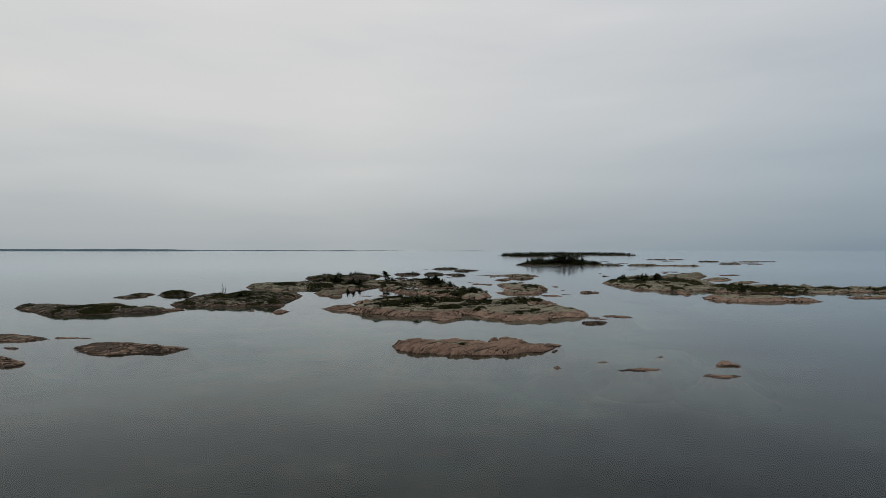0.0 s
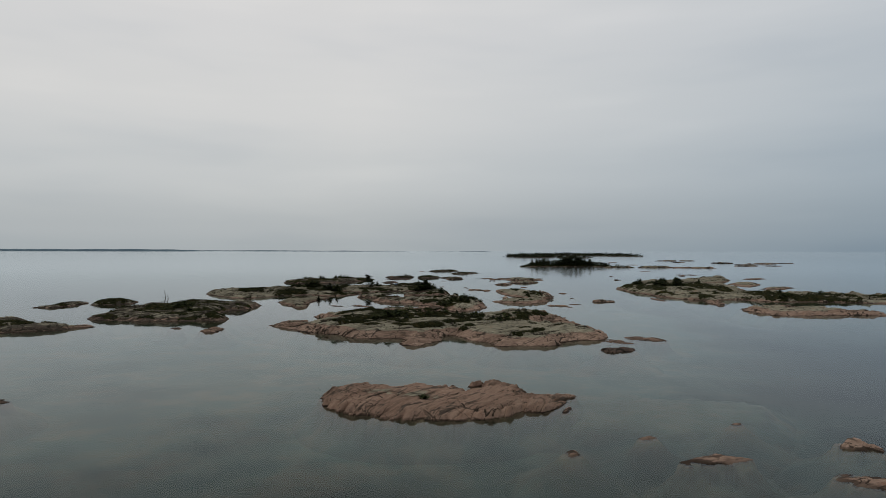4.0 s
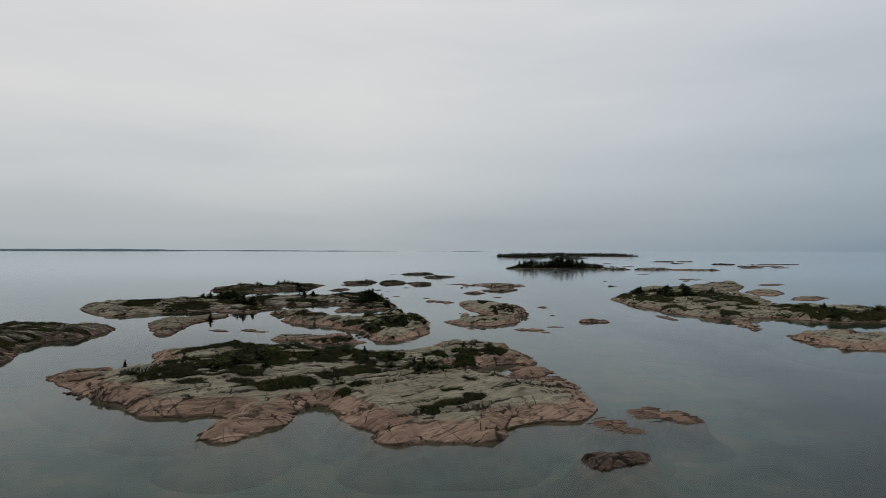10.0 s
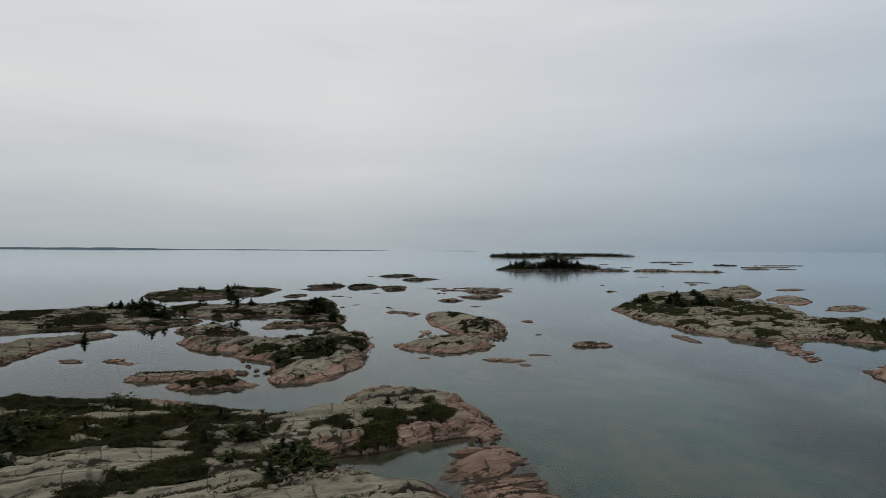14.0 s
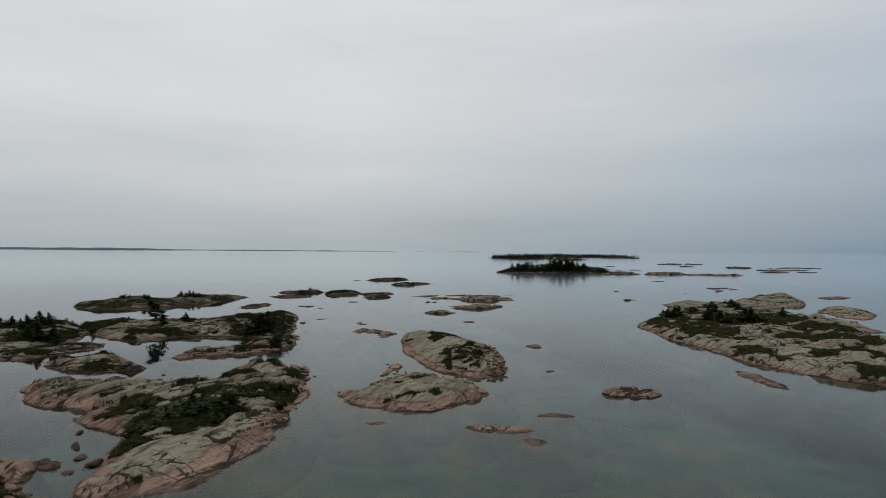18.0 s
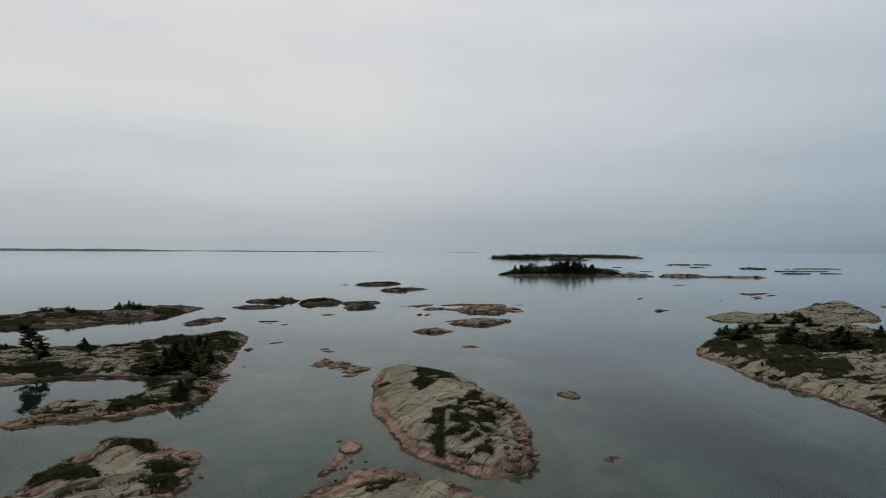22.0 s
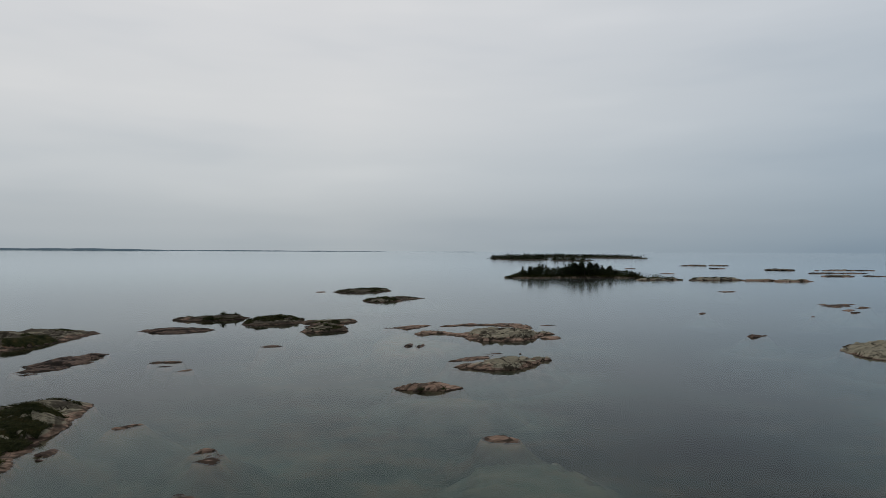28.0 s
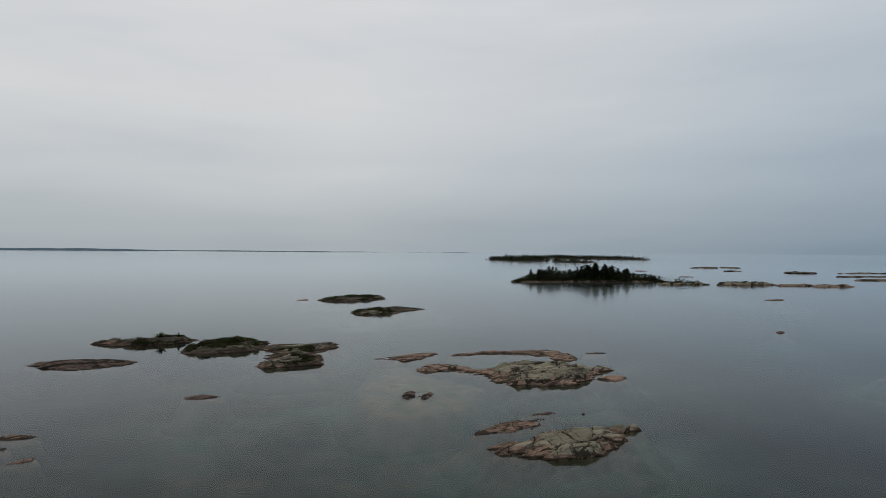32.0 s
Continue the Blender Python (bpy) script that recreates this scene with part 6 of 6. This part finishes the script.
def conifer(seed, form):
    """A tree one metre high: a tapered trunk with limbs, and a crown of needle clumps."""
    rng = np.random.default_rng(seed)
    lean = rng.uniform(-0.06, 0.06, 2)
    if form == "pine":
        lean = np.array([-0.16, 0.05])
    steps = np.linspace(-0.05, 1.0, 7)
    spine = np.array([(lean[0] * t * t + 0.02 * math.sin(7 * t + seed), lean[1] * t * t, t) for t in steps])
    thick = 0.022 if form == "dead" else 0.026
    verts, faces = rod([(c, thick * (1 - 0.9 * i / 6)) for i, c in enumerate(spine)])
    clumps, sizes = [], []
    spread = rng.uniform(0.30, 0.44)
    lop = rng.uniform(0, 2 * math.pi)
    count, low = {"spruce": (84, 0.02), "pine": (34, 0.22), "dead": (18, 0.1), "tall": (30, 0.22)}[form]
    for k in range(count):
        t = low + (0.98 - low) * ((k + rng.uniform(0, 0.9)) / count) ** (1.25 if form == "spruce" else 1.0)
        a = rng.uniform(0, 2 * math.pi) if form != "pine" else rng.normal(math.pi, 1.4)
        p = np.array([np.interp(t, steps, spine[:, i]) for i in range(3)])
        if form == "spruce":
            reach = (spread * (1 - t) * rng.uniform(0.55, 1.2) + 0.015) * (1 + 0.3 * math.cos(a - lop))
            tip = p + (reach * math.cos(a), reach * math.sin(a), -0.12 * reach)
            along, wide = np.linspace(0.2, 1.0, 6), 0.035 + 0.075 * (1 - t)
        elif form == "tall":
            # uneven tiers of flat limbs, longer on the lee side
            tier = 0.5 + 0.5 * math.sin(19 * t + seed)
            reach = 0.34 * (1.08 - t) ** 0.6 * (0.35 + 0.65 * tier) * rng.uniform(0.6, 1.2) * (1 + 0.45 * math.cos(a - lop))
            tip = p + (reach * math.cos(a), reach * math.sin(a), 0.15 * reach + 0.02)
            along, wide = np.linspace(0.3, 1.05, 8), 0.06
        elif form == "pine":
            reach = spread * 1.1 * (1.1 - t) ** 0.5 * rng.uniform(0.35, 1.1)
            tip = p + (reach * math.cos(a), reach * math.sin(a), 0.22 * reach)
            along, wide = np.linspace(0.45, 1.05, 10), 0.075
        else:
            reach = rng.uniform(0.05, 0.22) * (1.1 - t)
            tip = p + (reach * math.cos(a), reach * math.sin(a), 0.4 * reach)
            along, wide = (), 0
        limb(verts, faces, p, tip, 0.012 if form == "dead" else 0.007)
        for f in along:
            clumps.append(p + f * (tip - p) + rng.normal(0, 0.3 * wide, 3))
            sizes.append(wide)
    thing = new({"spruce": "spruce_tree", "pine": "pine_tree", "dead": "dead_tree", "tall": "pine_tree"}[form])
    trunk = mesh_from("trunk", verts, faces, SNAG if form == "dead" else BARK)
    part_mesh("trunk", trunk, thing, "bare weathered grey trunk with broken twigs" if form == "dead" else "")
    if clumps:
        v, f = tuft_cloud(rng, np.array(clumps), np.array(sizes), 0.5)
        part_mesh("crown", mesh_from("crown", v, f, SPRUCE, False), thing, "dark green needle crown")
    return thing


def bush(seed):
    """A juniper bush one metre high and somewhat wider."""
    rng = np.random.default_rng(seed)
    verts, faces, clumps = [], [], []
    for k in range(26):
        a, tilt = rng.uniform(0, 2 * math.pi), rng.uniform(0.05, 1.15)
        reach = rng.uniform(0.55, 1.0)
        tip = np.array([0.95 * reach * math.sin(tilt) * math.cos(a), 0.95 * reach * math.sin(tilt) * math.sin(a), reach * math.cos(tilt) * rng.uniform(0.85, 1.05)])
        limb(verts, faces, (0, 0, -0.06), tip, 0.018)
        for f in np.linspace(0.35, 1.0, 8):
            clumps.append(f * tip + rng.normal(0, 0.07, 3))
    thing = new("juniper_bush")
    part_mesh("stem", mesh_from("stem", verts, faces, BARK), thing)
    c = np.array(clumps)
    c[:, 2] = np.maximum(c[:, 2], 0.02)
    v, f = tuft_cloud(rng, c, 0.15, 0.7)
    part_mesh("foliage", mesh_from("foliage", v, f, SHRUB, False), thing, "dense dark green foliage")
    return thing


STOCK = {"s": [conifer(100 + k, "spruce") for k in range(6)], "p": [conifer(200 + k, "pine") for k in range(3)],
         "t": [conifer(500 + k, "tall") for k in range(5)], "d": [conifer(300, "dead")], "b": [bush(400 + k) for k in range(5)]}
WORDS = {"s": ("dark green stunted spruce growing from a rock crevice", "tree", "islet spruces"),
         "p": ("windswept crooked pine with a flagged dark crown", "tree", ""),
         "t": ("tall ragged pine of the far wood", "tree", "far pines"),
         "d": ("bare dead tree standing on the grey rock", "tree", ""),
         "b": ("rounded dark green juniper bush on the rock", "bush", "juniper bushes")}
FIRST = {}


def plant(kind, x, y, tall, rng, wide=1.0, label=""):
    z = land_height(x, y)
    if z < 0.12:
        return
    pick = int(rng.integers(len(STOCK[kind])))
    proto = STOCK[kind][pick]
    m = Matrix.Translation((x, y, z - 0.02)) @ Matrix.Rotation(rng.uniform(0, 6.28) if kind not in "pd" else rng.uniform(-0.5, 0.5), 4, "Z") \
        @ Matrix.Diagonal((tall * wide, tall * wide, tall, 1))
    if (kind, pick) in FIRST:
        ob = copy_thing(FIRST[kind, pick], m)
        ob.matrix_basis = m
    else:
        ob = FIRST[kind, pick] = proto
        ob.matrix_basis = m
    words = WORDS[kind]
    tagged(ob, label or words[0], words[1], words[2])


rng = np.random.default_rng(5)
for x, y, tall, kind in TREES:
    if kind == "s" and x > 100:
        plant("s", x, y, 0.7 * tall, rng, rng.uniform(2.0, 2.6))
        plant("b", x + rng.uniform(-2, 2), y - 1.0, 0.5 * tall, rng, 1.5)
        continue
    squat = kind == "s" and tall > 2.2 and y < 600
    plant(kind, x, y, 0.75 * tall if squat else tall, rng, rng.uniform(1.5, 1.9) if squat else rng.uniform(1.15, 1.6) if kind in "sb" else 1.7)
    if squat:
        plant("b", x + rng.uniform(-0.6, 0.6), y - 0.5, 0.55 * tall, rng, 1.3)
# juniper bushes scattered through the heath
for px, py, rx, ry in GREEN:
    if py > 700:
        continue
    for k in range(min(3, int(rx * ry / 30) + 1)):
        x, y = px + rng.uniform(-0.8, 0.8) * rx, py + rng.uniform(-0.8, 0.8) * ry
        if green_at(np.array([x]), np.array([y]))[0] > 0.12:
            plant("b", x, y, rng.uniform(0.45, 1.0), rng, rng.uniform(1.0, 1.6))

# the wood on the far islet and the ragged woods behind it
WOOD = np.array(PLAN["W"][1][0])
WOOD_X = [105, 115, 130, 147, 164, 174, 191, 201, 217, 227, 234]
WOOD_TALL = [3, 6.5, 9.5, 12, 9.8, 11, 8.4, 8, 6, 3.5, 2.5]


def wood_middle(x):
    ys = np.linspace(780, 960, 91)
    on = ys[shore_distance(np.full(91, x), ys, WOOD) > 3]
    return on.mean() if len(on) else 872.0


for k in range(190):
    x = rng.uniform(105, 226)
    clump = 0.62 + 0.75 * float(value_noise(np.array([x / 7.0]), np.array([3.0]), 33)[0])
    tall = np.interp(x, WOOD_X, WOOD_TALL) * clump * (rng.uniform(0.5, 0.95) if k % 4 else rng.uniform(0.9, 1.15))
    plant("t" if k % 3 else "s", x, wood_middle(x) + rng.normal(0, 8), tall, rng, rng.uniform(1.2, 1.8), "tall dark conifer in the wood of the far islet")


def thicket(name, label, centres, size):
    v, f = tuft_cloud(rng, centres, size, 0.8)
    tagged(new(name, mesh_from(name, v, f, SPRUCE, False)), label, "wood", kind="stuff")


under = []
for k in range(5200):
    x = rng.uniform(105, 235)
    y = wood_middle(x) + rng.normal(0, 9) if k % 8 == 0 else y + rng.normal(0, 1.5)
    z = land_height(x, y)
    if z > 0.3:
        under.append((x, y, z + rng.uniform(0.0, 0.6) * np.interp(x, WOOD_X, WOOD_TALL)))
thicket("undergrowth", "dense dark undergrowth of the wooded islet", np.array(under), 0.8)
for key, count in (("X1", 1700), ("X2", 380), ("X3", 3600)):
    o = np.array(PLAN[key][1][0])
    lo, hi = o.min(0), o.max(0)
    x, y = rng.uniform(lo[0], hi[0], count), rng.uniform(lo[1], hi[1], count)
    tall = 11.0 * ease(value_noise(x / 40, y / 60, 77) * 1.6) * (0.35 + 0.65 * value_noise(x / 9, y / 9, 78))
    ok = shore_distance(x, y, o) > 2
    spots = [(a, b, land_height(a, b) + t * rng.uniform(0, 1)) for a, b, t in zip(x[ok], y[ok], tall[ok])]
    thicket("far_wood", "far low wood of dark conifers on a distant islet", np.array(spots), 3.2)
    for k in range(count // 22):
        a, b = rng.uniform(lo, hi)
        if float(shore_distance(np.array([a]), np.array([b]), o)[0]) > 8:
            plant("s" if rng.random() < 0.4 else "t", a, b, rng.uniform(5, 13), rng, 2.0, "far conifer on a low distant islet")
for kind, protos in STOCK.items():
    for k, proto in enumerate(protos):
        if (kind, k) not in FIRST:
            for o in (*proto.children_recursive, proto):
                bpy.data.objects.remove(o)


# ---- boulders along the shores ----
def boulder_mesh(seed):
    """An angular block one metre across."""
    r = np.random.default_rng(seed)
    bm = bmesh.new()
    bmesh.ops.create_icosphere(bm, subdivisions=2, radius=0.5)
    cuts = [(Vector(r.normal(0, 1, 3)).normalized(), r.uniform(0.22, 0.4)) for _ in range(11)]
    for vert in bm.verts:
        for way, far in cuts:
            over = vert.co.dot(way) - far
            if over > 0:
                vert.co -= way * over
        vert.co.z *= 0.75
    me = bpy.data.meshes.new("boulder")
    bm.to_mesh(me)
    bm.free()
    n = len(me.vertices)
    for layer, value in (("shore", 1.0), ("joint", 1.0), ("tone", -0.4), ("grime", 0.22), ("shoal", 1.0)):
        me.attributes.new(layer, "FLOAT", "POINT").data.foreach_set("value", np.full(n, value, np.float32))
    co = np.empty(3 * n, np.float32)
    me.vertices.foreach_get("co", co)
    for layer, k in (("along", 0), ("across", 1)):
        me.attributes.new(layer, "FLOAT", "POINT").data.foreach_set("value", co[k::3] * 1.2 + 3.7 * seed)
    return me


BLOCKS = [boulder_mesh(k) for k in range(6)]
for me in BLOCKS:
    me.materials.append(GRANITE)
WET_BLOCK = boulder_mesh(9)
WET_BLOCK.materials.append(DARK_ROCK)
for k, (x, y, wide) in enumerate(BOULDERS):
    z = land_height(x, y)
    dark = z < 0.1
    ob = tagged(new("boulder", WET_BLOCK if dark else BLOCKS[k % 6]), "dark wet boulder standing out of the shallow water" if dark else "angular pinkish granite block lying on the shore", "boulder", "boulders along the shores")
    ob.matrix_basis = Matrix.Translation((x, y, max(z, -0.1 * wide) + (0.33 if z > 0.1 else 0.1) * wide)) @ Euler((rng.uniform(-0.3, 0.3), rng.uniform(-0.3, 0.3), rng.uniform(0, 6.28))).to_matrix().to_4x4() @ Matrix.Diagonal((wide, wide * rng.uniform(0.6, 1), wide * rng.uniform(0.45, 0.8), 1))


# ---- a small tent on the long islet ----
def dome_tent(x, y, turn):
    z = land_height(x, y)
    thing = tagged(new("tent"), "small blue dome tent pitched on the heath by the spruces", "tent")
    thing.matrix_basis = Matrix.Translation((x, y, z + 0.2)) @ Matrix.Rotation(turn, 4, "Z") @ Matrix.Scale(0.8, 4)
    p = Paint("blue_nylon", 0.55, 0.4)
    nylon = p.done(p.ramp(p.noise(6.0, 3.0), [(0.3, (0.035, 0.055, 0.12)), (0.7, (0.06, 0.09, 0.17))]))
    verts, faces, n, m = [], [], 20, 8
    for i in range(m + 1):
        a = 0.5 * math.pi * i / m
        for k in range(n):
            g = 2 * math.pi * k / n
            sag = 1 - 0.06 * (1 - math.cos(4 * g)) * math.cos(a)
            verts.append((1.15 * math.cos(a) * math.cos(g) * sag, 0.9 * math.cos(a) * math.sin(g) * sag, 1.15 * math.sin(a) ** 0.9 - 0.3 * (i == 0)))
    for i in range(m):
        for k in range(n):
            faces.append((i * n + k, i * n + (k + 1) % n, (i + 1) * n + (k + 1) % n, (i + 1) * n + k))
    part_mesh("canopy", mesh_from("canopy", verts, faces, nylon), thing)
    for turn_by in (0.78, -0.78):
        rings = []
        for k in range(13):
            a = math.pi * k / 12
            rings.append(((1.13 * math.cos(a) * math.cos(turn_by), 0.92 * math.cos(a) * math.sin(turn_by), 1.18 * math.sin(a)), 0.02))
        v, f = [], []
        for (c, r), (d, _) in zip(rings, rings[1:]):
            limb(v, f, c, d, 0.025)
        part_mesh("pole", mesh_from("pole", v, f, SNAG), thing, "thin bent tent pole")


dome_tent(-25.6, 418.8, 0.4)
